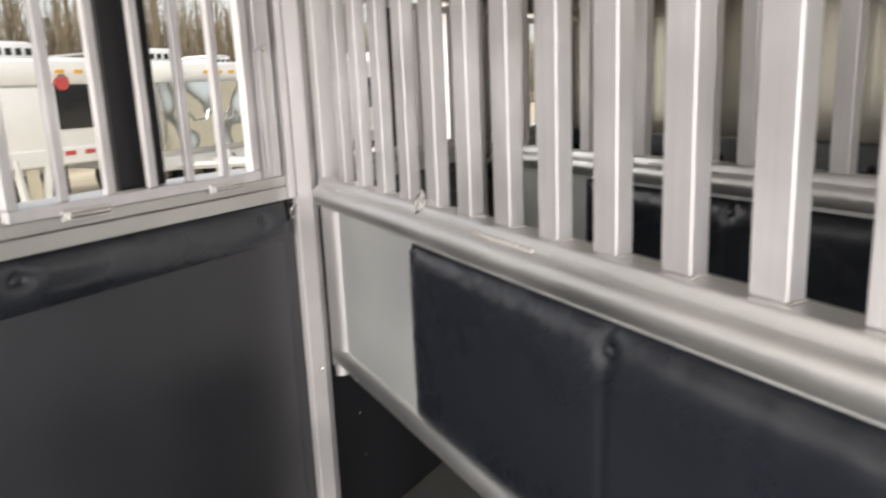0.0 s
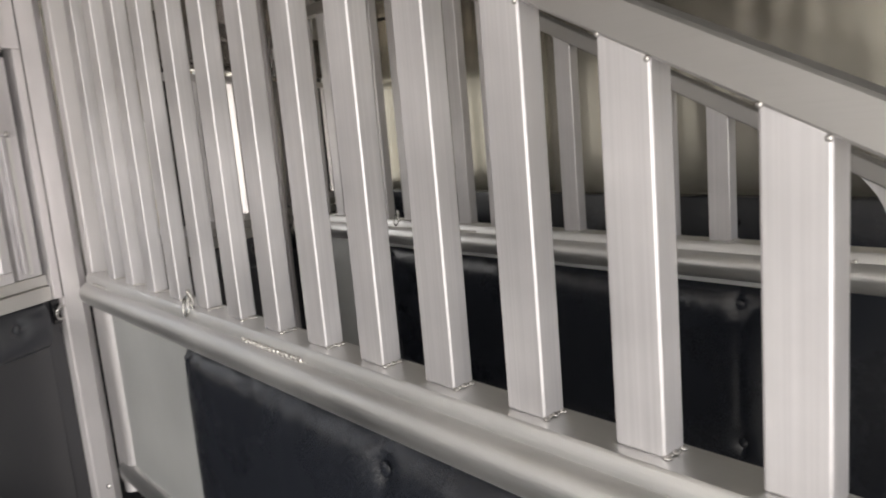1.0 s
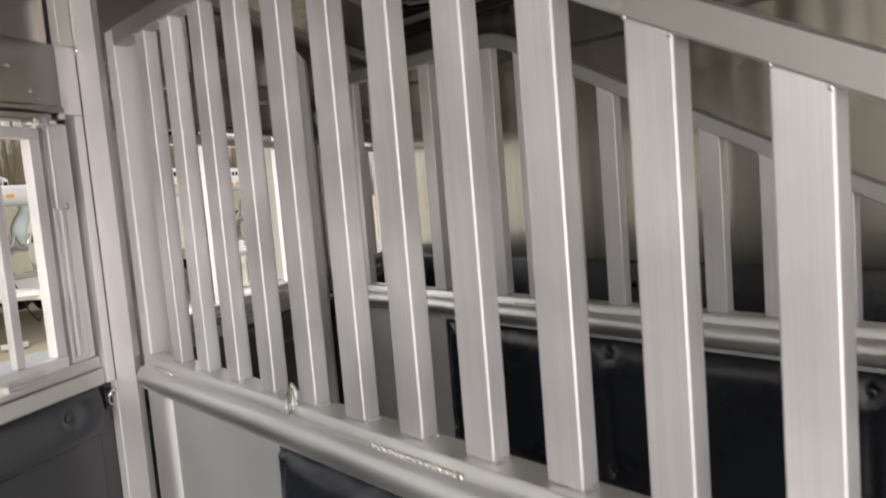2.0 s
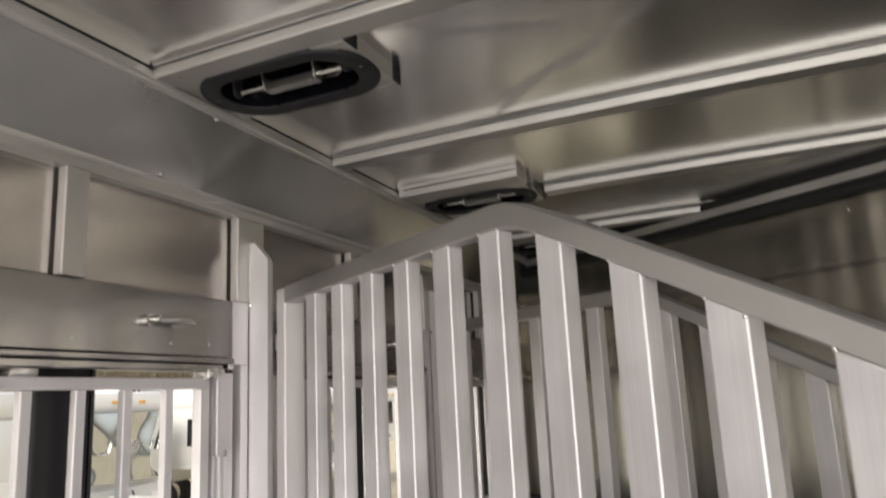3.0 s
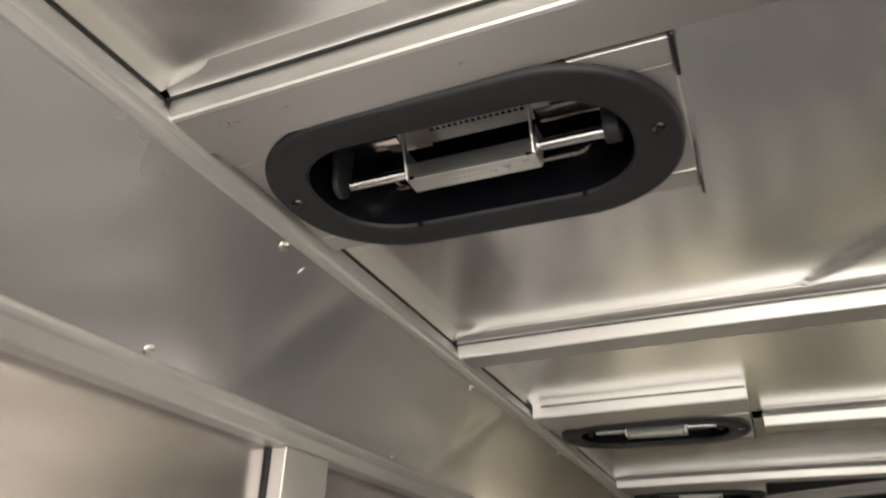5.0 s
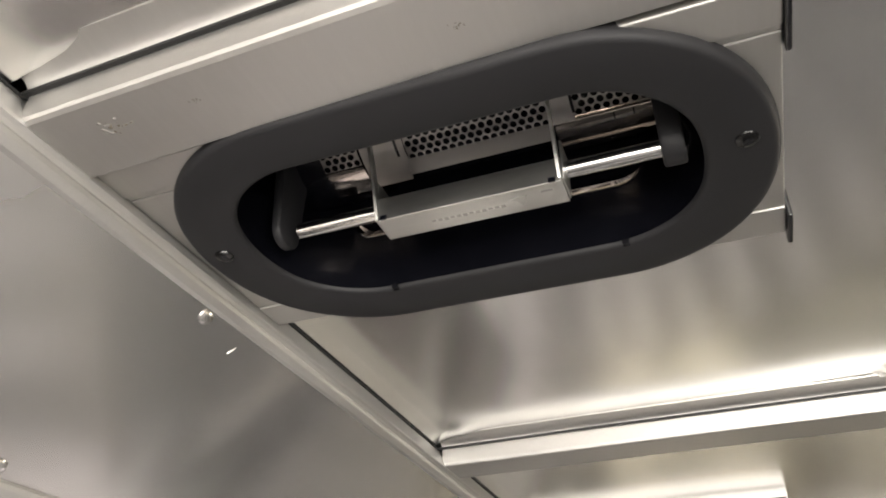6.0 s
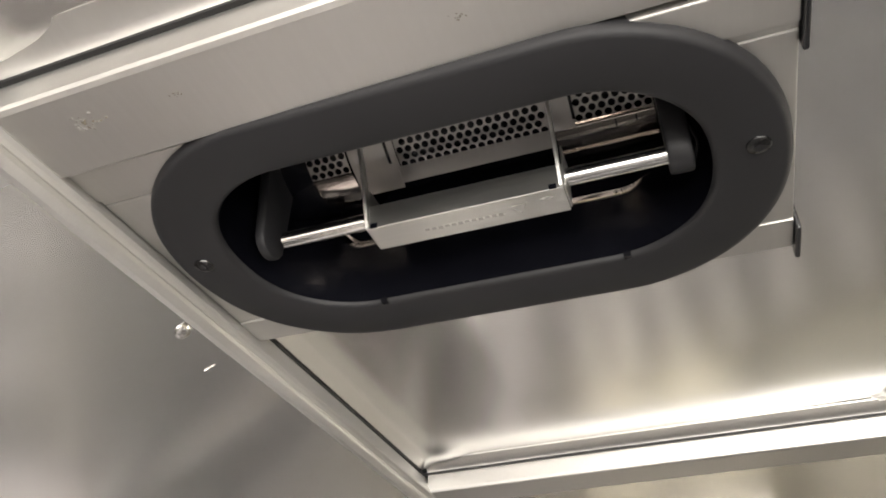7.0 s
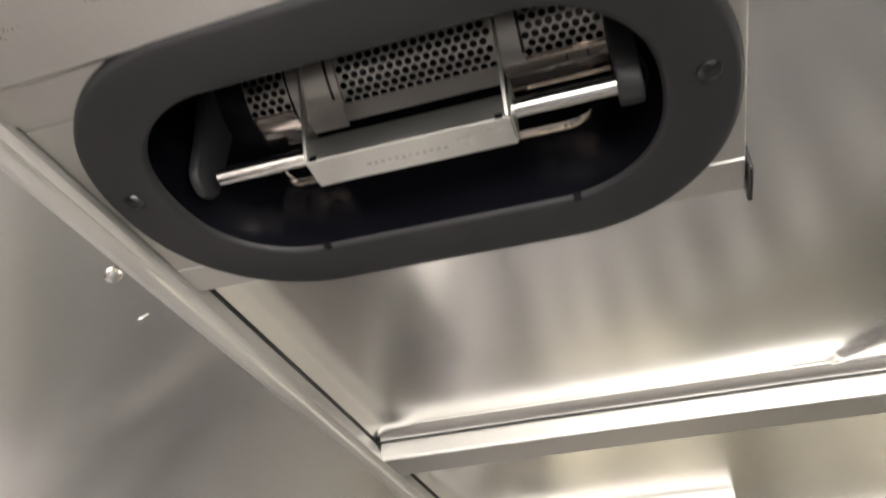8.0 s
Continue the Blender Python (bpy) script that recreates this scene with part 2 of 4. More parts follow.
def loft(loops, bm=None, m=None, cap_first=False, cap_last=False):
    one = bmesh.new()
    rings = [[one.verts.new(p) for p in lp] for lp in loops]
    k = len(rings[0])
    for a, b in zip(rings, rings[1:]):
        for j in range(k):
            one.faces.new((a[j], a[(j + 1) % k], b[(j + 1) % k], b[j]))
    if cap_first:
        one.faces.new(rings[0])
    if cap_last:
        one.faces.new(rings[-1])
    return join(bm, one, m)


def arc(cx, cy, r, a0, a1, n):
    return [(cx + r * math.cos(radians(a0 + (a1 - a0) * i / n)), cy + r * math.sin(radians(a0 + (a1 - a0) * i / n))) for i in range(n + 1)]


# ---- the plan ----
WIDTH = 2.10                 # inner width of the trailer
REAR, FRONT = -2.85, 4.4      # ends of the side walls
SLANT = -32.16               # dividers stand at this angle to the trailer's width
HINGE_Y = 1.346              # where the first divider's line meets the wall
STALL = 1.0                  # from one divider to the next along the wall
BULK_Y = 3.23                # where the slanted bulkhead meets the wall
RIBS = [-2.70, -2.115, -1.53, -0.945, -0.36, 0.235, 0.828, 1.432, 2.006, 2.585]
WINDOWS = [-2.49, -1.49, -0.49, 0.51, 1.51, 2.51]        # near edge of each drop window opening
WIN_W, WIN_Z0, WIN_Z1 = 0.605, 1.225, 1.735


def camber(x):
    return 0.011 * (1 - ((x - WIDTH / 2) / (WIDTH / 2 - 0.15)) ** 2)


# ---- large structure ----
def build_floor():
    bm = box(-0.05, WIDTH + 0.05, REAR, FRONT, -0.12, 0.0)
    setting("floor", bm, MATS, "dark grey rubber matted trailer floor", "floor")


def build_side_wall():
    """The wall with drop windows: outer skin, inner sheet, openings through both."""
    bm = bmesh.new()
    box(-0.06, 0.0, REAR, FRONT, -0.12, WIN_Z0, 0, bm)
    box(-0.06, 0.0, REAR, FRONT, WIN_Z1, 2.30, 0, bm)
    edges = [REAR]
    for y in WINDOWS:
        edges += [y, y + WIN_W + 0.088]
    edges.append(FRONT)
    for a, b in zip(edges[::2], edges[1::2]):
        box(-0.06, 0.0, a, b, WIN_Z0, WIN_Z1, 0, bm)
    setting("wall_west", bm, ALU_SHEET, "bare aluminium sheet side wall with drop windows", "wall")


def build_far_walls():
    bm = bmesh.new()
    z0, z1, w = WIN_Z0, WIN_Z1, WIN_W
    d0, d1 = -1.45, -0.51          # unseen opening, added to let light in
    box(WIDTH, WIDTH + 0.06, REAR, d0, -0.12, z0, 0, bm)
    box(WIDTH, WIDTH + 0.06, d1, FRONT, -0.12, z0, 0, bm)
    box(WIDTH, WIDTH + 0.06, d0, d1, -0.12, 0.0, 0, bm)
    box(WIDTH, WIDTH + 0.06, REAR, d0, z1, 2.30, 0, bm)
    box(WIDTH, WIDTH + 0.06, d1, FRONT, z1, 2.30, 0, bm)
    box(WIDTH, WIDTH + 0.06, d0, d1, 1.99, 2.30, 0, bm)
    edges = [REAR]
    for y, u in ((-2.55, w), (d0, d1 - d0), (-0.05, w), (0.95, w)):
        edges += [y, y + u]
    edges.append(FRONT)
    for a, b in zip(edges[::2], edges[1::2]):
        box(WIDTH, WIDTH + 0.06, a, b, z0, z1, 0, bm)
    setting("wall_east", bm, ALU_SHEET, "bare aluminium sheet side wall, out of view, with openings added for light", "wall")
    bm = bmesh.new()
    box(0.0, WIDTH, FRONT - 0.05, FRONT, 0.0, 2.3, 0, bm)
    setting("wall_north", bm, ALU_SHEET, "aluminium front wall", "wall")


def build_bulkhead():
    """The slanted front wall: corrugated-looking sheet above, padded vinyl below, a black seal on top."""
    frame_m = pose(0, BULK_Y, 0, 0, 0, SLANT)
    ln = 2.62
    bm = bmesh.new()
    nx, nz = 130, 14
    vs = [[bm.verts.new((ln * i / nx, 0.0042 * noise.noise(Vector((i * 0.29, j * 0.012, 2.0))) + 0.004 * noise.noise(Vector((i * 0.11, j * 0.05, 9.0))),
                         0.0 + 2.27 * j / nz)) for j in range(nz + 1)] for i in range(nx + 1)]
    for i in range(nx):
        for j in range(nz):
            bm.faces.new((vs[i][j], vs[i + 1][j], vs[i + 1][j + 1], vs[i][j + 1]))
    back = [bm.verts.new(p) for p in ((0, 0.04, 0), (ln, 0.04, 0), (ln, 0.04, 2.27), (0, 0.04, 2.27))]
    bm.faces.new(back)
    bmesh.ops.transform(bm, matrix=frame_m, verts=bm.verts)
    setting("bulkhead", bm, ALU_BULK, "slanted bare aluminium sheet bulkhead wall", "wall", True)
    # horizontal sheet joint and rivets
    bm = bmesh.new()
    box(0.0, ln, -0.0078, 0.0, 1.9560, 1.9572, 0, bm, frame_m)
    box(0.0, ln, -0.0078, 0.0, 1.9645, 1.9655, 0, bm, frame_m)
    setting("bulkhead_joint", bm, SEAL, "dark overlapping sheet joint on the bulkhead", "trim")
    bm = bmesh.new()
    for i in range(6):
        dome(0.30 + 0.41 * i, -0.0075, 1.976, 0.0040, 0.0025, "-y", bm, frame_m, 8)
        dome(0.42 + 0.41 * i, -0.0075, 2.125, 0.0040, 0.0025, "-y", bm, frame_m, 8)
    tagged(setting("bulkhead_rivets", bm, ZINC, "small bright rivets on the bulkhead sheet", "rivets"), kind="stuff")
    bm = box(0.02, ln, -0.036, 0.0, 2.166, 2.203, 0.010, None, frame_m)
    setting("bulkhead_seal_and_reflection", bm, SEAL, "black rubber seal along the top of the bulkhead", "seal", True)
    bm = sweep([(0.16, -0.02, 2.19), (0.10, -0.02, 2.17), (0.06, -0.02, 2.12), (0.045, -0.02, 2.05), (0.045, -0.02, 1.9)], 0.014, 10, None, m=frame_m)
    tagged(part("cable", bm, SEAL, smooth=True), "black cable bending down from the top of the bulkhead", "cable")
    for k, (z0, z1, y) in enumerate(((2.2040, 2.2125, -0.044), (2.2140, 2.2225, -0.041), (2.2240, 2.2325, -0.038))):
        bm = box(0.0, ln, y, -0.004, z0, z1, 0.002, None, frame_m)
        setting("bulkhead_trim", bm, ALU_RAIL, "aluminium channel trim at the bulkhead top", "trim")
    # solid black band for the lower seal's reflection in the ceiling
    bm = box(0.0, ln, -0.034, 0.0, 2.2335, 2.262, 0.006, None, frame_m)
    setting("bulkhead_seal_and_reflection", bm, SEAL, "black band standing for the seal's reflection in the ceiling", "seal", True)
    bm = box(0.0, ln, -0.03, -0.01, 0.004, 1.195, 0.01, None, frame_m)
    lining = setting("bulkhead_lining", bm, VINYL, "black padded vinyl lining on the bulkhead", "wall lining", True)
    for i in range(9):
        part("button", dome(0.18 + 0.29 * i, -0.03, 1.12, 0.012, 0.005, "-y", None, frame_m), BLACK, lining, smooth=True)


CREASES = [(-0.0026, (0.63, 0.66, 0.515, 0.735)), (0.002, (0.55, 0.93, 0.85, 1.05))]
FOLD_LINE = [(0.640, 1.392), (0.690, 1.330), (0.737, 1.283), (0.791, 1.245), (0.850, 1.213), (0.897, 1.184), (0.950, 1.130), (0.994, 1.085), (1.060, 1.030)]


def off_line(x, y, x0, y0, x1, y1):
    """Distance in plan from a short line."""
    dx, dy = x1 - x0, y1 - y0
    f = max(0.0, min(1.0, ((x - x0) * dx + (y - y0) * dy) / (dx * dx + dy * dy)))
    return math.hypot(x - x0 - f * dx, y - y0 - f * dy)


def kink(x, y):
    """The sheet steps up across a crooked fold that fades towards its upper end."""
    best, rise = 9.0, 0.0
    for (xa, ya), (xb, yb) in zip(FOLD_LINE, FOLD_LINE[1:]):
        d = off_line(x, y, xa, ya, xb, yb)
        if d < best:
            f = (x - 0.640) / 0.42
            side = ((xb - xa) * (y - ya) - (yb - ya) * (x - xa)) / math.hypot(xb - xa, yb - ya)
            wide = 0.0045 + 0.006 * max(0.0, f)
            best, rise = d, (-0.0022 * max(0.0, 1.0 - 0.75 * f)) * math.tanh(math.copysign(d, side) / wide) * math.exp(-(d / 0.12) ** 2)
    return rise


def build_ceiling():
    """Sheets between the ribs, slightly buckled, turned down where they meet the ribs and the cove."""
    bm = bmesh.new()
    stops = [REAR] + RIBS + [3.17, FRONT]
    holes = [(0.20, 0.53, y - 0.09, y + 0.09) for y in HEATERS]
    for k, (a, b) in enumerate(zip(stops, stops[1:])):
        near, far = a + (0.051 if k else 0.0), b
        nx, ny, bend = (240, 64, 12) if a < 1.0 < b else (110, 30, 12)
        grid = []
        for i in range(nx + 1):
            x = 0.1600 + (WIDTH - 0.320) * i / nx
            row = []
            for j in range(ny + 1):
                y = near + (far - 0.0615 - near) * min(1.0, j / (ny - bend)) + 0.052 * (1 - (1 - max(0.0, j - ny + bend) / bend) ** 2.2)
                side = min(x - 0.160, WIDTH - 0.160 - x)
                edge = min(side, far - y, y - near)
                drop = 0.0068 * max(0.0, 1 - side / 0.030) ** 2
                # the sheet is pinched where it is nailed into the corner
                drop += 0.0034 * math.exp(-((side - 0.030) ** 2 + (far - y - 0.028) ** 2) / 0.00042)
                amp = min(1.0, edge / 0.15) ** 2
                dent = amp * (0.005 * noise.noise(Vector((x * 2.1 + k * 3.7, y * 1.5, k))) + 0.0016 * noise.noise(Vector((x * 4.0, y * 3.4, k + 5.0))))
                crease = sum(h * math.exp(-off_line(x, y, *p) / 0.024) for h, p in CREASES)
                row.append(bm.verts.new((x, y, 2.2528 + camber(x) - drop + dent + crease * min(1.0, edge / 0.05) + (kink(x, y) * min(1.0, edge / 0.03) if ny > 40 and x < 1.25 and y > 0.9 else 0.0))))
            grid.append(row)
        for i in range(nx):
            for j in range(ny):
                c = (grid[i][j].co + grid[i + 1][j + 1].co) / 2
                if any(h[0] < c.x < h[1] and h[2] < c.y < h[3] for h in holes):
                    continue
                bm.faces.new((grid[i][j], grid[i + 1][j], grid[i + 1][j + 1], grid[i][j + 1]))
    setting("ceiling", bm, ALU_CEIL, "shiny buckled aluminium sheet ceiling", "ceiling", True)
    roof = box(-0.06, WIDTH + 0.06, REAR, FRONT, 2.46, 2.50)
    box(-0.06, 0.0, REAR, FRONT, 2.3, 2.46, 0, roof)
    box(WIDTH, WIDTH + 0.06, REAR, FRONT, 2.3, 2.46, 0, roof)
    box(0.0, WIDTH, FRONT - 0.05, FRONT, 2.3, 2.46, 0, roof)
    box(0.0, WIDTH, REAR, REAR + 0.05, 2.215, 2.46, 0, roof)
    setting("roof", roof, WHITE, "white aluminium trailer roof", "roof")


def rib_mesh(x0, x1, y, deep=0.051, tall=0.0216):
    """One box rib across the ceiling that follows its camber."""
    bm = bmesh.new()
    n = 20
    rows = []
    prof = [(0.0002, tall), (-0.0004, 0.0034), (0.0006, 0.0012), (0.0030, 0.0), (deep - 0.003, 0.0), (deep, 0.003), (deep, 0.05)]
    for i in range(n + 1):
        x = x0 + (x1 - x0) * i / n
        rows.append([bm.verts.new((x, y + p, 2.223 + camber(x) + q)) for p, q in prof])
    for a, b in zip(rows, rows[1:]):
        for j in range(len(prof) - 1):
            bm.faces.new((a[j], a[j + 1], b[j + 1], b[j]))
    bm.faces.new(rows[0])
    bm.faces.new(rows[-1])
    return bm


def edge_mesh(x0, x1, y):
    """A rounded strip before a rib's sealant, added for the rib's reflection in the sheet."""
    bm = bmesh.new()
    n, m = 40, 8
    rows = []
    for i in range(n + 1):
        x = x0 + (x1 - x0) * i / n
        base = 2.2444 + camber(x)
        prof = [(-0.0018 - 0.0187 * (1 - math.cos(math.pi / 2 * k / m)), 0.0076 * math.sin(math.pi / 2 * k / m)) for k in range(m + 1)] + [(-0.0205, 0.0092), (-0.0014, 0.0092)]
        rows.append([bm.verts.new((x, y + p, base + q)) for p, q in prof])
    for a, b in zip(rows, rows[1:]):
        for j in range(len(a)):
            bm.faces.new((a[j], a[(j + 1) % len(a)], b[(j + 1) % len(a)], b[j]))
    bm.faces.new(rows[0])
    bm.faces.new(rows[-1])
    return bm


def bead_mesh(x0, x1, y):
    """The dark sealant line where a ceiling sheet meets a rib."""
    bm = bmesh.new()
    n = 20
    rows = []
    for i in range(n + 1):
        x = x0 + (x1 - x0) * i / n
        z = 2.2444 + camber(x) + 0.0002 * math.sin(x * 23)
        rows.append([bm.verts.new(p) for p in ((x, y - 0.0028, z - 0.0009), (x, y - 0.0028, z + 0.0012), (x, y + 0.002, z + 0.0012), (x, y + 0.002, z - 0.0009))])
    for a, b in zip(rows, rows[1:]):
        for j in range(4):
            bm.faces.new((a[j], a[(j + 1) % 4], b[(j + 1) % 4], b[j]))
    bm.faces.new(rows[0])
    bm.faces.new(rows[-1])
    return bm


def build_ribs():
    for y in RIBS:
        x0 = 0.56 if any(abs(y - h) < 0.08 for h in HEATERS) else 0.166
        x1 = WIDTH - 0.166
        if y > 2.5:
            x1 = 1.02
        setting("ceiling_rib", rib_mesh(x0, x1, y), ALU_HAT, "bare aluminium ceiling rib", "ceiling rib")
        setting("rib_reflection_strip", edge_mesh(x0, x1, y), ALU_HAT, "rounded strip standing for a rib's reflection in the ceiling sheet", "trim", True)
        setting("rib_sealant", bead_mesh(x0 - 0.004, x1 + 0.004, y), SEAL, "dark sealant line along a ceiling rib", "sealant")


def build_coves():
    """The sloping strips between walls and ceiling, with their edge trims and rivets."""
    for side, name in ((1, "west"), (-1, "east")):
        mir = Matrix.Identity(4) if side > 0 else Matrix.Translation((WIDTH, 0, 0)) @ Matrix.Diagonal((-1, 1, 1, 1))
        bm = bmesh.new()
        n = 520
        rows = []
        for i in range(n + 1):
            y = REAR + (FRONT - 0.06 - REAR) * i / n
            row = []
            for j in range(9):
                f = j / 8
                bend = 0.0022 * math.sin(math.pi * f) * noise.noise(Vector((y * 2.2, f * 1.5, 4.0)))
                # shallow folds across the sheet
                bend -= 0.0044 * math.sin(math.pi * min(1.0, 0.25 + 0.75 * (1 - f))) * sum(h * math.exp(-((y - c - 0.05 * f) / 0.034) ** 2) for c, h in ((1.10, 1.0), (1.62, 0.6), (0.52, 0.7), (2.2, 0.8), (0.05, 0.6)))
                row.append(bm.verts.new((0.026 + 0.138 * f + 0.7 * bend, y, 2.086 + 0.130 * f - 0.7 * bend)))
            rows.append(row)
        for a, b in zip(rows, rows[1:]):
            for j in range(8):
                bm.faces.new((a[j], a[j + 1], b[j + 1], b[j]))
        bmesh.ops.transform(bm, matrix=mir, verts=bm.verts)
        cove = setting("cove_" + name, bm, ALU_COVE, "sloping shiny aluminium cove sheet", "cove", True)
        # trim under the cove, on the wall
        bm = prism([(0.0, 2.0675), (0.0285, 2.0675), (0.030, 2.069), (0.030, 2.0845), (0.0345, 2.0875), (0.0375, 2.0915), (0.0385, 2.0945), (0.037, 2.0972), (0.034, 2.0962), (0.0, 2.096)], "y", REAR, FRONT - 0.06, m=mir)
        setting("trim_lower_" + name, bm, ALU_RIB, "aluminium trim rail under the cove", "trim")
        # trim at the ceiling
        bm = prism([(0.157, 2.2125), (0.1595, 2.2088), (0.1630, 2.2098), (0.1668, 2.2138), (0.1676, 2.2165), (0.1664, 2.2186), (0.1680, 2.2208), (0.1702, 2.2226), (0.1698, 2.2250), (0.1604, 2.2446), (0.150, 2.2446)], "y", REAR, FRONT - 0.06, m=mir)
        setting("trim_upper_" + name, bm, ALU_RIB, "ridged aluminium trim between cove and ceiling", "trim")
        bm = bmesh.new()
        stops = [REAR] + RIBS + [3.1]
        for a, b in zip(stops, stops[1:]):
            gap = [(a + 0.05, b)]
            for h in HEATERS:
                if side > 0 and a < h + 0.1 and b > h - 0.1:
                    gap = [(max(a + 0.05, h + 0.115), b)] if h - a < 0.3 else [(a + 0.05, h - 0.18), (h + 0.115, b)] if b - h > 0.12 else [(a + 0.05, h - 0.185)]
            for p, q in gap:
                if q - p > 0.02:
                    box(0.1595, 0.1622, p, q, 2.2436, 2.2452, 0, bm, mir)
        setting("sealant_" + name, bm, SEAL, "dark sealant line beside the ceiling trim", "sealant")
        for k in range(-4, 9):
            y = 1.0 + 0.506 * k
            if REAR < y < FRONT - 0.1:
                for fx, dy in ((0.925, 0.011), (0.12, -0.022)):
                    px, pz = 0.026 + 0.138 * fx, 2.086 + 0.130 * fx
                    rv = dome(0, 0, 0, 0.006, 0.003, "z", None, mir @ Matrix.Translation((px, y + dy, pz)) @ pose(0, 0, 0, 0, 133.3, 0))
                    part("rivet", rv, ZINC, cove, smooth=True)


HEATERS = [0.977, 1.985, 2.80]
build_floor()
build_side_wall()
build_far_walls()
build_bulkhead()
build_ceiling()
build_ribs()
build_coves()


# ---- side wall: studs, header, lining, windows ----
def wall_studs():
    """Box studs between the window headers and the cove trim, each with a dark joint along its rear edge."""
    for k in range(-3, 3):
        y0 = k * STALL
        for a, b in ((0.768, 0.818), (1.232, 1.329)):
            if k == 2 and a > 1:
                continue
            if k == 1 and a < 1:
                a, b = a - 0.029, b - 0.041
            bm = box(0.0005, 0.030, a + y0, b + y0, 1.869, 2.0672, 0.0022)
            setting("wall_stud", bm, ALU_RIB, "aluminium wall stud", "stud")
            bm = box(0.0005, 0.0092, a + y0 - 0.0014, a + y0 - 0.0002, 1.871, 2.066)
            setting("stud_gap", bm, SEAL, "dark gap beside a wall stud", "gap")


def wall_sheets():
    """Thin upper wall sheets between the studs, bulged a little."""
    stops = sorted([k * STALL + a for k in range(-3, 3) for a in ((0.795 if k != 1 else 0.760), 1.2805)])
    for n, (a, b) in enumerate(zip(stops, stops[1:])):
        if a < REAR + 0.02:
            continue
        bm = bmesh.new()
        rows = []
        for i in range(25):
            y = a + (b - a) * i / 24
            row = []
            for j in range(9):
                f = j / 8
                edge = math.sin(math.pi * i / 24) * math.sin(math.pi * (0.15 + 0.7 * f))
                row.append(bm.verts.new((0.003 + 0.003 * edge + 0.0012 * edge * noise.noise(Vector((y * 3.1, f * 1.4, 8.0))), y, 1.862 + 0.208 * f)))
            rows.append(row)
        for p, q in zip(rows, rows[1:]):
            for j in range(8):
                bm.faces.new((p[j], p[j + 1], q[j + 1], q[j]))
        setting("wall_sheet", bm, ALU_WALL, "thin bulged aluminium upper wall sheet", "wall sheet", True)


def wall_header(y0):
    """The plate over a window with its latch handles and screws."""
    bm = bmesh.new()
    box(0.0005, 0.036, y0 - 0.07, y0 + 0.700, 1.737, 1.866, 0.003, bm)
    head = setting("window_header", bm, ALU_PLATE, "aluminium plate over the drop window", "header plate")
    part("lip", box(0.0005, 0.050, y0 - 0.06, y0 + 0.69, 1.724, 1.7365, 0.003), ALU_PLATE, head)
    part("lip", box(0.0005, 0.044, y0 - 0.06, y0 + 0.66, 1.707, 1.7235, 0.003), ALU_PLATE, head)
    for y, z in ((0.03, 1.762), (0.28, 1.762), (0.51, 1.762), (0.62, 1.765)):
        part("screw", dome(0.036, y0 + y, z, 0.005, 0.003, "x"), ZINC, head, smooth=True)


def latch_handle(y, z):
    """A bent round handle on a short threaded stem."""
    ob = thing("latch_handle", pose(0.036, y, z), "bent zinc latch handle on the window header", "handle", "latch handles")
    part("stem", sweep([(0, 0, 0), (0.012, 0, 0)], 0.011, 12), ZINC, ob, smooth=True)
    part("collar", sweep([(0.012, 0.002, 0), (0.03, 0.008, 0.001)], 0.0078, 12), ZINC, ob, smooth=True)
    part("arm", sweep([(0.022, 0.0, 0), (0.030, 0.022, 0.0), (0.032, 0.05, 0.002), (0.032, 0.088, 0.0), (0.028, 0.098, -0.002), (0.018, 0.102, -0.003)], 0.0062, 12), ZINC, ob, smooth=True)


def lining(y0, y1):
    """Black vinyl on the lower wall, with a padded strip and buttons along its top."""
    bm = box(0.0005, 0.012, y0, y1, 0.004, 1.143, 0.003)
    lin = setting("wall_lining", bm, RUBBER, "black vinyl sheet lining on the lower wall", "wall lining", True)
    bm = bmesh.new()
    n = 90
    rows = []
    buttons = [b for b in (y1 - 0.727, y1 - 0.089) if b > y0 + 0.05]
    for i in range(n + 1):
        y = y0 + (y1 - 0.003 - y0) * i / n
        row = []
        for j in range(17):
            f = j / 16
            puff = 0.021 * math.sin(math.pi * f) ** 0.5
            for b in buttons:
                puff -= 0.013 * math.exp(-((y - b) ** 2 + ((f - 0.62) * 0.109) ** 2) / 0.0004) + 0.004 * math.exp(-((y - b) / 0.045) ** 2 - ((f - 0.62) * 0.109 / 0.008) ** 2)
            puff += 0.0015 * noise.noise(Vector((y * 9, f * 2, 1.0)))
            row.append(bm.verts.new((0.012 + max(puff, 0.0005), y, 1.0335 + 0.109 * f)))
        rows.append(row)
    for a, b in zip(rows, rows[1:]):
        for j in range(16):
            bm.faces.new((a[j], a[j + 1], b[j + 1], b[j]))
    part("padded_strip", bm, VINYL, lin, "padded vinyl strip", True)
    for dy, z in ((0.188, 0.413), (0.202, 0.263)):
        part("rivet", dome(0.012, y0 + dy, z, 0.005, 0.003, "x"), ZINC, lin, smooth=True)
    for b in buttons:
        part("button", dome(0.0200, b, 1.101, 0.011, 0.005, "x"), VINYL, lin, smooth=True)


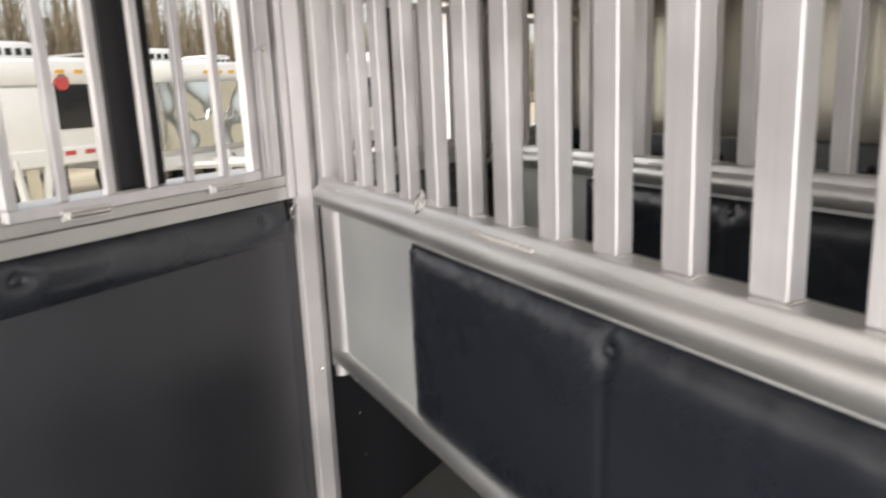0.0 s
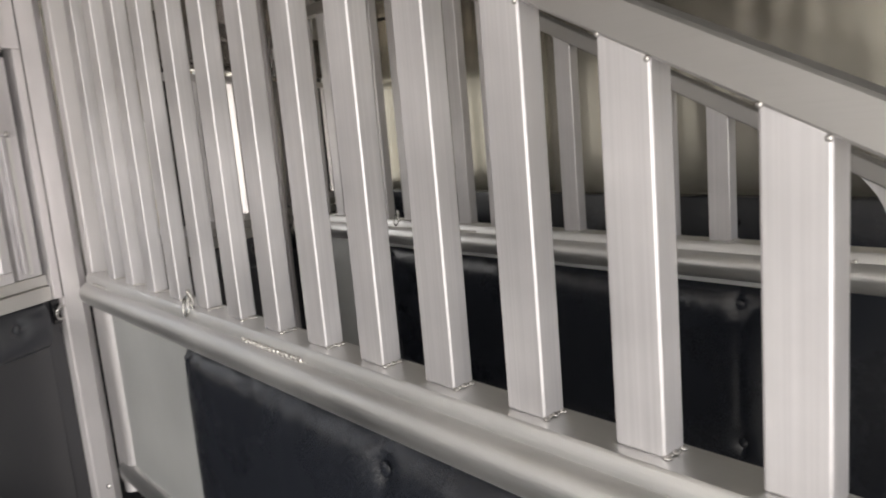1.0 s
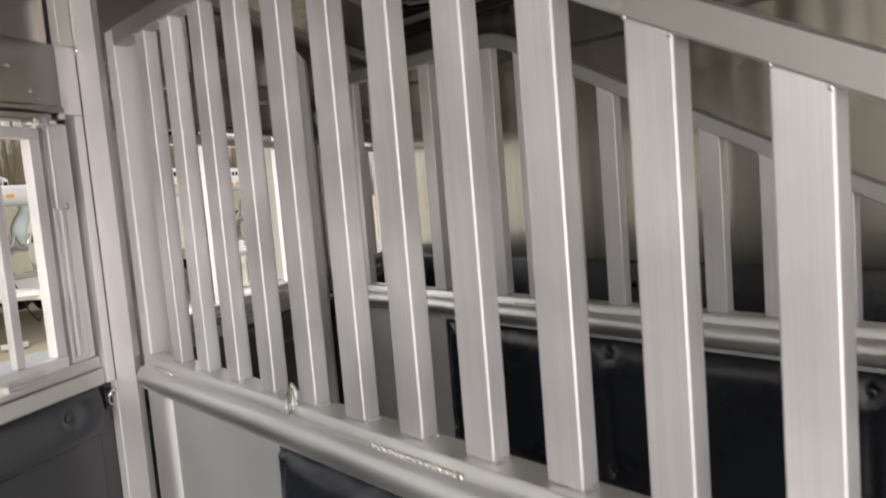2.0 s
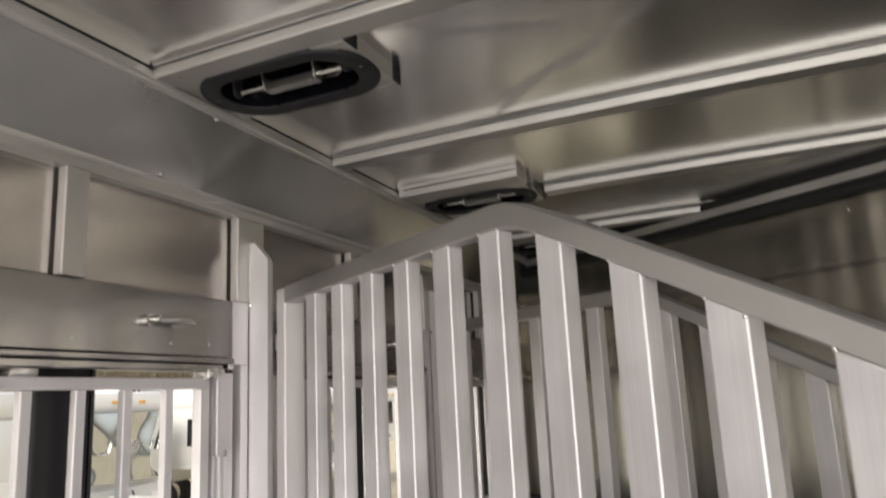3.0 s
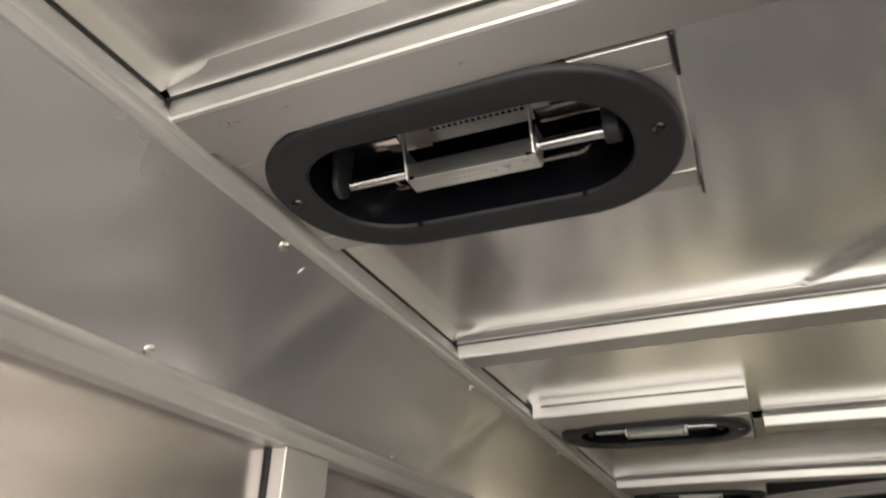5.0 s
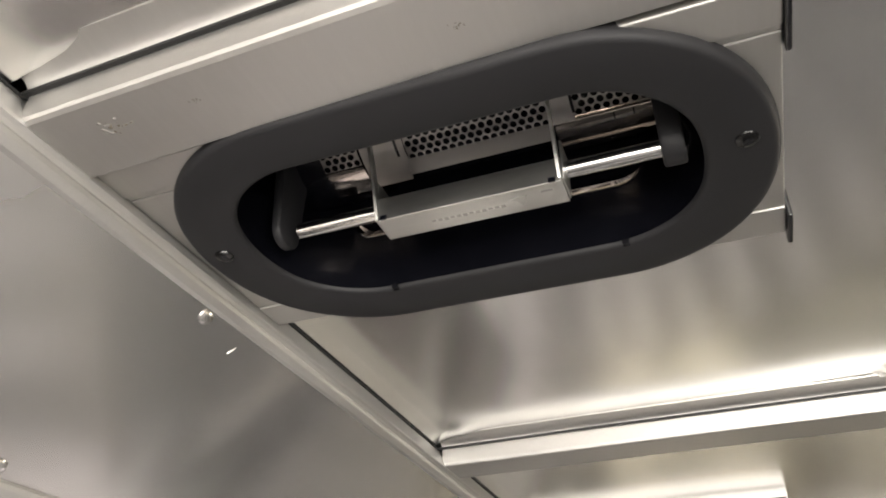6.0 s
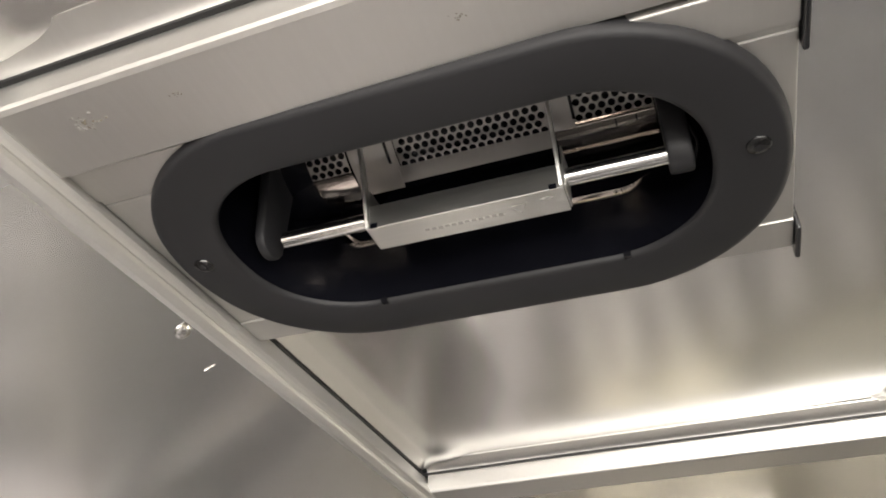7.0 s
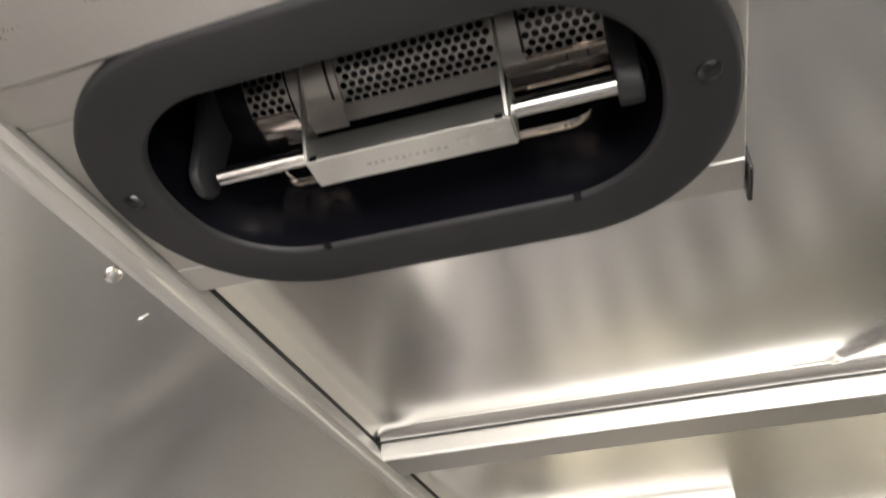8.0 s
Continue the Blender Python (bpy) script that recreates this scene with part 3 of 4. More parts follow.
def tie_ring(m):
    ob = thing("tie_ring", m, "small zinc tie ring on a dark plate", "tie ring", "tie rings")
    part("plate", box(0.0, 0.004, -0.016, 0.016, -0.03, 0.03, 0.001), BLACK, ob)
    part("eye", sweep([(0.0, 0.0, 0.012), (0.012, 0.0, 0.014), (0.016, 0.0, 0.006), (0.006, 0.0, 0.0)], 0.0035, 8), ZINC, ob, smooth=True)
    part("ring", sweep([(0.012 + 0.004 * math.cos(a), 0.014 * math.sin(a), -0.004 + 0.017 * math.cos(a)) for a in [2 * math.pi * i / 20 for i in range(20)]], 0.0026, 8, closed=True), ZINC, ob, smooth=True)


def build_window(y0, number):
    """A drop window: jamb lining, dark sash stile outside, sill frame, and a barred guard in front."""
    win = thing("window_%d" % number, pose(0, y0, 0), "open drop window in an aluminium frame", "window", kind="structure")
    w = WIN_W
    bm = bmesh.new()
    box(-0.075, 0.002, -0.004, 0.010, WIN_Z0 + 0.002, WIN_Z1 - 0.002, 0.002, bm)
    box(-0.064, 0.002, w + 0.080, w + 0.092, WIN_Z0 + 0.002, WIN_Z1 - 0.002, 0.002, bm)
    box(-0.075, 0.002, 0.011, w + 0.079, WIN_Z1 - 0.014, WIN_Z1 + 0.004, 0.002, bm)
    part("window_frame", bm, JAMB, win, "pale grey painted jamb")
    part("window_sill", box(-0.09, 0.002, 0.011, w + 0.079, WIN_Z0 - 0.004, WIN_Z0 + 0.006, 0.002), ALU_DULL, win)
    bm = box(-0.05, -0.012, 0.257, 0.367, WIN_Z0 + 0.007, WIN_Z1 - 0.015, 0.004)
    part("sash_stile", bm, PLASTIC, win, "charcoal sash stile")
    part("sash_seal", box(-0.052, -0.010, 0.3675, 0.376, WIN_Z0 + 0.007, WIN_Z1 - 0.015, 0.002), BLACK, win, "black edge seal")
    bm = box(-0.048, -0.02, 0.011, 0.256, WIN_Z1 - 0.045, WIN_Z1 - 0.015, 0.004)
    part("sash_rail", bm, BLACK, win, "black sash rail")
    # inner surround on the wall face
    bm = bmesh.new()
    box(0.0005, 0.024, -0.07, w + 0.13, 1.143, 1.178, 0.003, bm)
    box(0.0005, 0.018, -0.07, w + 0.13, 1.179, 1.206, 0.003, bm)
    part("inner_sill", bm, ALU_RIB, win)
    part("inner_flange", box(0.0005, 0.006, w + 0.024, w + 0.0515, 1.207, 1.7065, 0.001), ALU_RIB, win)
    part("inner_jamb", box(0.0005, 0.020, w + 0.052, w + 0.117, 1.207, 1.7065, 0.003), ALU_BAR, win)
    part("slide_channel", box(0.021, 0.030, w + 0.062, w + 0.072, 1.22, 1.60, 0.002), ALU_BAR, win)
    part("slide_plate", box(0.021, 0.034, w + 0.050, w + 0.098, 1.53, 1.70, 0.003), ALU_BAR, win)
    part("slide_track", box(0.0205, 0.026, w + 0.078, w + 0.090, 1.215, 1.529, 0.002), ALU_DULL, win)
    part("reflector", box(0.004, 0.012, w + 0.022, w + 0.034, 1.612, 1.632, 0.002), RED, win, "small red tab")
    part("pivot_bolt", dome(0.034, w + 0.075, 1.535, 0.007, 0.005, "x"), ZINC, win, smooth=True)
    # barred guard
    g = thing("window_guard", pose(0.0, y0, 0), "barred aluminium guard across the drop window", "window guard", "window guards")
    part("top_rail", box(0.006, 0.030, -0.012, w + 0.030, 1.672, 1.694, 0.002), ALU_BAR, g)
    part("bottom_rail", box(0.006, 0.032, -0.012, w + 0.030, 1.208, 1.232, 0.002), ALU_BAR, g)
    part("side_rail", box(0.0065, 0.0295, -0.012, 0.012, 1.2325, 1.6715, 0.002), ALU_BAR, g)
    part("side_rail", box(0.0065, 0.0295, w + 0.004, w + 0.030, 1.2325, 1.6715, 0.002), ALU_BAR, g)
    bar = None
    for i in range(5):
        y = 0.106 + 0.1045 * i
        if bar is None:
            bar = part("bar", box(0.010, 0.026, -0.0105, 0.0105, 1.2325, 1.6715, 0.002), ALU_BAR, g)
            bar.location.y = y
        else:
            b2 = bar.copy()
            scene.collection.objects.link(b2)
            b2.location.y = y
    for y in (0.10, 0.47):
        part("hinge", sweep([(0.040, y, 1.206), (0.040, y + 0.09, 1.206)], 0.0065, 10), ZINC, g, smooth=True)
        part("hinge_leaf", box(0.032, 0.036, y - 0.01, y + 0.1, 1.196, 1.218, 0.001), ALU_DULL, g)
    part("corner_latch", box(0.010, 0.046, w + 0.006, w + 0.040, 1.690, 1.716, 0.005), ZINC, g, smooth=True)
    part("corner_latch", box(0.010, 0.042, w + 0.074, w + 0.094, 1.712, 1.730, 0.004), ZINC, g, smooth=True)
    part("catch", box(0.012, 0.040, 0.17, 0.22, 1.694, 1.712, 0.004), ZINC, g, smooth=True)


wall_studs()
wall_sheets()
for k, y in enumerate(WINDOWS):
    wall_header(y)
    build_window(y, k + 1)
    for dy in (-0.005, 0.452):
        latch_handle(y + dy - 0.006, 1.803)
    lining(y - 0.20 if k else REAR + 0.005, y + 0.715)
    tie_ring(pose(0.013, y + 0.752, 1.112))
bm = bmesh.new()
for y in WINDOWS:
    box(0.0005, 0.010, y + 0.7155, y + 0.765, 0.004, 1.143, 0.002, bm)
setting("hinge_lining", bm, RUBBER, "black rubber strip beside the divider post", "wall lining")


# ---- stall dividers ----
def rail_bottom(s):
    """Height of the underside of a divider's top rail at s along it."""
    return min(1.857, 1.745 - 0.4946 * (s - 1.208))


def stall_divider(y, pad_end, panel_end, pad_buttons, seams, shift=0.0):
    dv = thing("stall_divider", pose(0, y, 0, 0, 0, SLANT),
               "slanted aluminium stall divider with upright bars and black padding", "stall divider", "stall dividers")
    end = 2.10
    # top rail: level, a soft bend, then falling towards the aisle
    line = [(0.1675, 1.876), (0.90, 1.876), (0.935, 1.8755), (0.965, 1.8722), (0.99, 1.8655), (1.015, 1.8555), (1.05, 1.8402)]
    line += [(s, 1.745 - 0.4946 * (s - 1.208) + 0.0176) for s in (1.2, 1.6, end + 0.05)]
    bm = bmesh.new()
    rows = []
    for s, z in line:
        r = [(-0.001, -0.016), (0.002, -0.019), (0.028, -0.019), (0.031, -0.016), (0.031, 0.016), (0.028, 0.019), (0.002, 0.019), (-0.001, 0.016)]
        rows.append([bm.verts.new((s, o, z + h * (0.93 if s > 1 else 1.0))) for o, h in r])
    for a, b in zip(rows, rows[1:]):
        for j in range(8):
            bm.faces.new((a[j], a[(j + 1) % 8], b[(j + 1) % 8], b[j]))
    bm.faces.new(rows[0])
    bm.faces.new(rows[-1])
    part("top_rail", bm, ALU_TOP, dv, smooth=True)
    # end post at the wall
    part("hinge_post", box(0.119, 0.167, -0.001, 0.050, 0.672, 1.893, 0.0045), ALU_POST, dv, smooth="edges")
    # bars
    for i in range(14):
        s1 = 0.3290 + shift + 0.1237 * i
        if s1 > end - 0.1:
            break
        s0 = s1 - 0.0466
        za, zb = rail_bottom(s0) + 0.0015, rail_bottom(s1) + 0.0015
        one = box(s0, s1, 0.001, 0.0285, 1.2, 1.5, 0.0026)
        for v in one.verts:
            f = (v.co.x - s0) / (s1 - s0)
            v.co.z = 1.203 + (v.co.z - 1.2) / 0.3 * (za + (zb - za) * f - 1.203)
        bar = part("bar", one, ALU_BAR, dv, smooth="edges")
        wl = bmesh.new()
        for k in range(5):
            dome(s1 + 0.001 - 0.002 * (k % 2), 0.003 + 0.0055 * k, 1.2035 + 0.0004 * (k % 3), 0.0036, 0.0026, "z", wl, None, 7)
        for k, (sx, zx) in enumerate(((s0 + 0.002, za), (s1 - 0.002, zb))):
            dome(sx, 0.0005, zx - 0.0022, 0.0026, 0.002, "-y", wl, None, 7)
        tagged(part("weld", wl, WELD, bar, smooth=True), kind="stuff")
    # lower rail: flat top with a lip, rounded front
    prof = [(0.034, 1.203), (-0.012, 1.203), (-0.015, 1.200), (-0.017, 1.184)] + arc(-0.008, 1.158, 0.0285, 112, 262, 12) + [(0.020, 1.128), (0.034, 1.136)]
    part("lower_rail", prism(prof, "x", 0.1675, end + 0.05), ALU_RAIL, dv, smooth=True)
    wl = bmesh.new()
    for a, b in seams:
        k = int((b - a) / 0.006)
        for i in range(k):
            dome(a + 0.006 * i, -0.018 + 0.001 * (i % 2), 1.187 - 0.0008 * (i % 3), 0.0042, 0.0035, "-y", wl, None, 7)
    tagged(part("weld_seam", wl, WELD, dv, smooth=True), kind="stuff")
    # lower panel
    part("bottom_pipe", sweep([(0.168, 0.012, 0.715), (panel_end, 0.012, 0.715)], 0.027, 16), ALU_RAIL, dv, smooth=True)
    part("sheet_panel", box(0.1675, panel_end, 0.006, 0.014, 0.735, 1.130, 0.001), ALU_PANEL, dv)
    part("side_channel", prism([(0.1675, -0.0085), (0.206, -0.0085), (0.222, -0.0070), (0.234, -0.0030), (0.242, 0.0058), (0.1675, 0.0058)], "z", 0.742, 1.126), ALU_POST, dv, smooth=True)
    if panel_end < end - 0.05:
        part("panel_post", box(panel_end - 0.03, panel_end, -0.004, 0.026, 0.69, 1.129, 0.003), ALU_BAR, dv)
    for sgn, base in ((-1, 0.006), (1, 0.014)):
        a, b = 0.694, pad_end
        bm = bmesh.new()
        n, mz = 190, 30
        rows = []
        btn = [(bs, bz) for bs in pad_buttons for bz in (1.082, 0.80)]
        for i in range(n + 1):
            s = a + (b - a) * i / n
            row = []
            for j in range(mz + 1):
                z = 0.742 + (1.116 - 0.742) * j / mz
                e = min(s - a, b - s, z - 0.742, 1.116 - z)
                puff = 0.003 + 0.027 * (1 - math.exp(-e / 0.022))
                for bs, bz in btn:
                    puff -= 0.011 * math.exp(-((s - bs) ** 2 + (z - bz) ** 2) / 0.0004) * (1 if e > 0.02 else 0.2)
                    if bz > 1 and e > 0.02:
                        puff -= 0.0045 * math.exp(-((s - bs) / 0.009) ** 2) * max(0.0, min(1.0, (bz - z) / 0.05))
                puff += 0.0022 * noise.noise(Vector((s * 7, z * 5, 3.0 + sgn))) * min(1, e / 0.03)
                # gathers along the sewn top edge
                puff += 0.0045 * noise.noise(Vector((s * 30, z * 6, 7.0 + sgn))) * min(1, e / 0.008) * math.exp(-(1.116 - z) / 0.035)
                row.append(bm.verts.new((s, base + sgn * max(puff, 0.002), z)))
            rows.append(row)
        for p, q in zip(rows, rows[1:]):
            for j in range(mz):
                bm.faces.new((p[j], p[j + 1], q[j + 1], q[j]))
        rim = [bm.verts.new((s, base + sgn * 0.0005, z)) for s, z in ((a, 0.742), (b, 0.742), (b, 1.116), (a, 1.116))]
        bm.faces.new(rim)
        pad = part("pad", bm, VINYL, dv, "black padded vinyl", True)
        for bs, bz in btn:
            part("button", dome(bs, base + sgn * (0.0165 if bs > 0.75 else 0.0105), bz, 0.010 if bs > 0.75 else 0.008, 0.005, "-y" if sgn < 0 else "y"), VINYL, pad, smooth=True)
    # aisle end
    part("end_post", box(end, end + 0.05, 0.0, 0.03, 0.69 if panel_end > end - 0.05 else 1.2035, rail_bottom(end) + 0.002, 0.004), ALU_BAR, dv)
    gus = [(end, rail_bottom(end) + 0.03)] + [(end - 0.10 + 0.10 * math.sin(radians(a)), rail_bottom(end - 0.1) - 0.10 + 0.10 * math.cos(radians(a)) - 0.04 * a / 90) for a in range(90, -1, -10)]
    part("corner_gusset", prism([(s, z) for s, z in gus], "y", 0.008, 0.022), ALU_BAR, dv)
    part("hinge_tab", box(0.078, 0.1185, 0.012, 0.024, 1.755, 1.795, 0.003), ALU_BAR, dv)
    part("hinge_tab", box(0.078, 0.1185, 0.012, 0.024, 1.19, 1.24, 0.003), ALU_BAR, dv)
    part("hinge_foot", sweep([(0.146, 0.020, 0.648), (0.146, 0.020, 0.6715)], 0.021, 16), ALU_POST, dv, smooth=True)
    part("hinge_pin", sweep([(0.086, 0.008, 0.672), (0.118, 0.008, 0.672)], 0.006, 10), ZINC, dv, smooth=True)
    return dv


def divider_post(y):
    """The flat box post that stands out from the wall and carries a divider; its top corner is cut off."""
    bm = bmesh.new()
    prof = [(0.031, 0.004), (0.031, 2.008), (0.033, 2.010), (0.046, 2.010), (0.082, 1.967), (0.082, 0.004)]
    prism(prof, "y", y, y + 0.023, bm)
    bmesh.ops.bevel(bm, geom=[e for e in bm.edges if abs(e.verts[0].co.y - e.verts[1].co.y) > 0.01 or (e.verts[0].co.x > 0.04 and e.verts[1].co.x > 0.04)], offset=0.0022, segments=2, affect="EDGES", profile=0.5)
    post = tagged(part("divider_post", bm, ALU_POST, smooth="edges"), "upright aluminium divider post with a cut top corner", "post", "divider posts")
    wl = bmesh.new()
    rnd = random.Random(4)
    for i in range(30):
        dome(0.0312 + rnd.uniform(0, 0.001), y - 0.0002, 2.009 - 0.005 * i, rnd.uniform(0.0020, 0.0034), 0.0022, "-y", wl, None, 7)
    for i in range(7):
        dome(0.033 + 0.0028 * i, y + 0.002, 2.0095, 0.0028, 0.0022, "z", wl, None, 7)
    tagged(part("weld", wl, WELD, post, smooth=True), kind="stuff")
    part("backing", box(0.0005, 0.0298, y - 0.0245, y + 0.058, 1.144, 1.7245, 0.002), ALU_POST, post)
    part("backing", box(0.0005, 0.0300, y - 0.0615, y + 0.058, 1.7250, 1.8685, 0.002), ALU_POST, post)
    # black strip at the slot's back paints the shade inside it
    part("slot", box(0.0006, 0.0040, y - 0.0400, y - 0.0250, 1.207, 1.7240), SEAL, post, "black strip for the shade in the slot beside the window slide")
    part("backing_gap", box(0.0300, 0.0309, y - 0.0016, y - 0.0002, 1.146, 1.852), SEAL, post, "dark gap beside the post")
    bm = box(0.0105, 0.0305, y - 0.003, y + 0.020, 0.004, 1.143, 0.002)
    part("backing", bm, ALU_POST, post)
    part("bolt", dome(0.034, y - 0.0005, 1.862, 0.0060, 0.0045, "-y"), ZINC, post, smooth=True)
    part("bolt", dome(0.068, y, 0.655, 0.0065, 0.005, "-y"), ZINC, post, smooth=True)
    return post


stall_divider(HINGE_Y, 1.915, 2.0, (0.712, 1.319, 1.845), ((0.235, 0.33), (0.99, 1.17), (1.945, 2.06)))
stall_divider(HINGE_Y + STALL + 0.02, 1.915, 2.0, (0.712, 1.280, 1.845), ((0.235, 0.33), (1.00, 1.12), (1.945, 2.06)), 0.008)
for k in (0, 1):
    divider_post(1.272 + k * STALL)


def snap_clip(m):
    ob = thing("trigger_snap", m, "small zinc ring and eye bolt on the divider rail", "tie ring", "tie rings")
    part("eye_bolt", sweep([(0, 0, 0.0), (0, -0.002, 0.018), (0.004, -0.004, 0.026), (0.0, -0.006, 0.032), (-0.004, -0.004, 0.026), (0, -0.003, 0.018)], 0.0035, 8), ZINC, ob, smooth=True)
    part("ring", sweep([(0.010 * math.sin(a), -0.012 + 0.003 * math.cos(a), 0.006 + 0.017 * math.cos(a)) for a in [2 * math.pi * i / 20 for i in range(20)]], 0.0024, 8, closed=True), ZINC, ob, smooth=True)


for k in (0, 1):
    snap_clip(pose(0, HINGE_Y + k * STALL, 0, 0, 0, SLANT) @ pose(0.785, -0.008, 1.2035))


# ---- ceiling heaters ----
def oval(half, r, z, dy=0.0, n=36):
    """A long oval whose ends are slightly squared, about the middle of the heater's ring."""
    out = []
    for x, y in stadium(half, r, n):
        lift = max(0.0, abs(x) - (half - r)) / r
        out.append((math.copysign(abs(x) - 0.0035 * lift ** 8, x) + 0.0012, y * (1 + 0.02 * lift * (1 - lift)) - 0.0014 + dy, z))
    return out


def perforated(x0, x1, a0, a1, r, cols, rows, hole):
    """A bent sheet with real round holes in staggered rows: part of a cylinder along x, angles in degrees from straight down towards -y."""
    bm = bmesh.new()
    cw, ch = (x1 - x0) / cols, (a1 - a0) / rows

    def vert(u, a):
        t = radians(a)
        return bm.verts.new((u, -r * math.sin(t), -r * math.cos(t)))
    for j in range(rows):
        lo, hi = a0 + ch * j, a0 + ch * (j + 1)
        odd = j % 2
        if odd:
            for u0, u1 in ((x0, x0 + cw / 2), (x1 - cw / 2, x1)):
                bm.faces.new([vert(u0, lo), vert(u1, lo), vert(u1, hi), vert(u0, hi)])
        for i in range(cols - odd):
            cx, ca = x0 + cw * (i + 0.5 + 0.5 * odd), (lo + hi) / 2
            outer, inner = [], []
            for k in range(8):
                th = math.pi / 4 * k
                sx, sa = math.cos(th), math.sin(th)
                q = 1 / max(abs(sx), abs(sa))
                outer.append(vert(cx + cw / 2 * sx * q, ca + ch / 2 * sa * q))
                inner.append(vert(cx + hole * sx, ca + math.degrees(hole / r) * sa))
            for k in range(8):
                bm.faces.new((outer[k], outer[(k + 1) % 8], inner[(k + 1) % 8], inner[k]))
    bmesh.ops.remove_doubles(bm, verts=bm.verts, dist=0.00002)
    return bm


def bent_sheet(x0, x1, cy, cz, r, a0, a1, steps=14):
    """Part of a drum along x: angles in degrees from straight down towards -y."""
    bm = bmesh.new()
    rows = [[bm.verts.new((x, cy - r * math.sin(radians(a0 + (a1 - a0) * k / steps)), cz - r * math.cos(radians(a0 + (a1 - a0) * k / steps)))) for k in range(steps + 1)] for x in (x0, x1)]
    for j in range(steps):
        bm.faces.new((rows[0][j], rows[0][j + 1], rows[1][j + 1], rows[1][j]))
    return bm


def trough(x_in, x_out, cy, cz, r):
    """A polished trough under the rod that closes to a point at its outer end."""
    bm = bmesh.new()
    n, m = 12, 14
    rows = []
    for i in range(n + 1):
        f = i / n
        rr = r * (1 - max(0.0, (f - 0.5) / 0.5) ** 2.0 * 0.9)
        rows.append([bm.verts.new((x_in + (x_out - x_in) * f, cy - rr * math.sin(radians(-80 + 85 * k / m)), cz + (r - rr) * 0.55 - rr * math.cos(radians(-80 + 85 * k / m)))) for k in range(m + 1)])
    for p, q in zip(rows, rows[1:]):
        for k in range(m):
            bm.faces.new((p[k], p[k + 1], q[k + 1], q[k]))
    return bm


def ceiling_heater():
    """An oval charcoal ring round a black recess with a drum-shaped steel heater on a rod."""
    h = thing("ceiling_heater", pose(0.355, HEATERS[0] + 0.0028, 2.223), "oval charcoal ceiling heater with a polished steel element", "heater", "ceiling heaters")
    # ring: rounded outer edge, flat face, rounded inner lip
    loops = [oval(0.1796, 0.1025, 0.016, 0.0022), oval(0.1832, 0.1056, 0.011, 0.0022), oval(0.1836, 0.1060, 0.0062, 0.0022), oval(0.1828, 0.1052, 0.0026, 0.0022), oval(0.1810, 0.1036, 0.0007, 0.0022), oval(0.1786, 0.1014, 0.0, 0.0018),
             oval(0.1476, 0.0724, 0.0), oval(0.1458, 0.0706, 0.0005), oval(0.1445, 0.0694, 0.0018), oval(0.1440, 0.0690, 0.0036)]
    part("bezel", loft(loops), PLASTIC, h, "flat charcoal plastic ring", True)
    bowl = [oval(0.1441, 0.0691, 0.0034), oval(0.1430, 0.0685, 0.052), oval(0.1490, 0.0775, 0.062), oval(0.1470, 0.0765, 0.130), oval(0.125, 0.055, 0.158), oval(0.07, 0.02, 0.164)]
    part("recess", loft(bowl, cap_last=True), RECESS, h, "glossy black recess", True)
    for x in (-0.1605, 0.1635):
        s = part("screw", dome(x, -0.0095, 0.0, 0.0062, 0.0022, "-z", None, None, 16), DARK_SCREW, h, smooth=True)
        part("socket", sweep([(x, -0.0095, -0.0026), (x, -0.0095, -0.0010)], 0.0027, 6), BLACK, s)
        part("rim", sweep([(x + 0.0056 * math.cos(t), -0.0095 + 0.0056 * math.sin(t), -0.0006) for t in [math.pi * k / 10 for k in range(20)]], 0.0006, 6, closed=True), DARK_SCREW, s, smooth=True)
    for x in (-0.072, 0.088):
        for y in (0.0655, 0.0680):
            part("clip_notch", box(x - 0.0022, x + 0.0022, y, y + 0.0013, -0.0003, 0.003), BLACK, h)
    # mounting plate and box ends
    for a in ((-0.1875, 0.183, -0.0995, -0.0755, 0.0060, 0.050), (-0.1875, 0.183, -0.0750, -0.0705, 0.008, 0.050), (-0.1875, 0.183, 0.0705, 0.098, 0.007, 0.050),
              (0.150, 0.183, -0.070, 0.070, 0.008, 0.060), (-0.1875, -0.148, -0.070, 0.070, 0.0078, 0.060)):
        part("mounting_strip", box(*a, 0.0009), ALU_HAT, h, "bare aluminium mounting strip")
    part("end_cap", box(0.1835, 0.1865, 0.074, 0.106, 0.003, 0.045, 0.001), BLACK, h, "dark end cap")
    part("end_cap", box(0.1835, 0.1865, -0.104, -0.060, 0.004, 0.045, 0.001), BLACK, h, "dark end cap")
    # steel drum deep in the recess: axis along x
    ax, az, r = 0.0206, 0.1058, 0.045
    left, right = -0.1010, 0.1200
    s1, s2, s3, s4 = -0.0705, -0.0390, 0.0583, 0.0740
    gx0, gx1 = -0.050, 0.064
    for xa, xb, a0, a1 in ((left, s1 - 0.002, -100, 20), (s3 + 0.002, right, -100, 16)):
        part("drum_band", bent_sheet(xa, xb, ax, az, r, a0, a1), STEEL, h, "polished steel drum band", True)
    part("drum_lip", prism([(0.0092, 0.0622), (0.0195, 0.0572), (0.0195, 0.0582), (0.0100, 0.0628)], "x", s2 - 0.002, s3), STEEL_MESH, h, "bright steel lip under the cover")
    part("strap_lip", prism([(0.0080, 0.0616), (0.0215, 0.0550), (0.0215, 0.0560), (0.0090, 0.0625)], "x", s1, s2 - 0.002), STEEL_MESH, h, "bright steel lip under a strap")
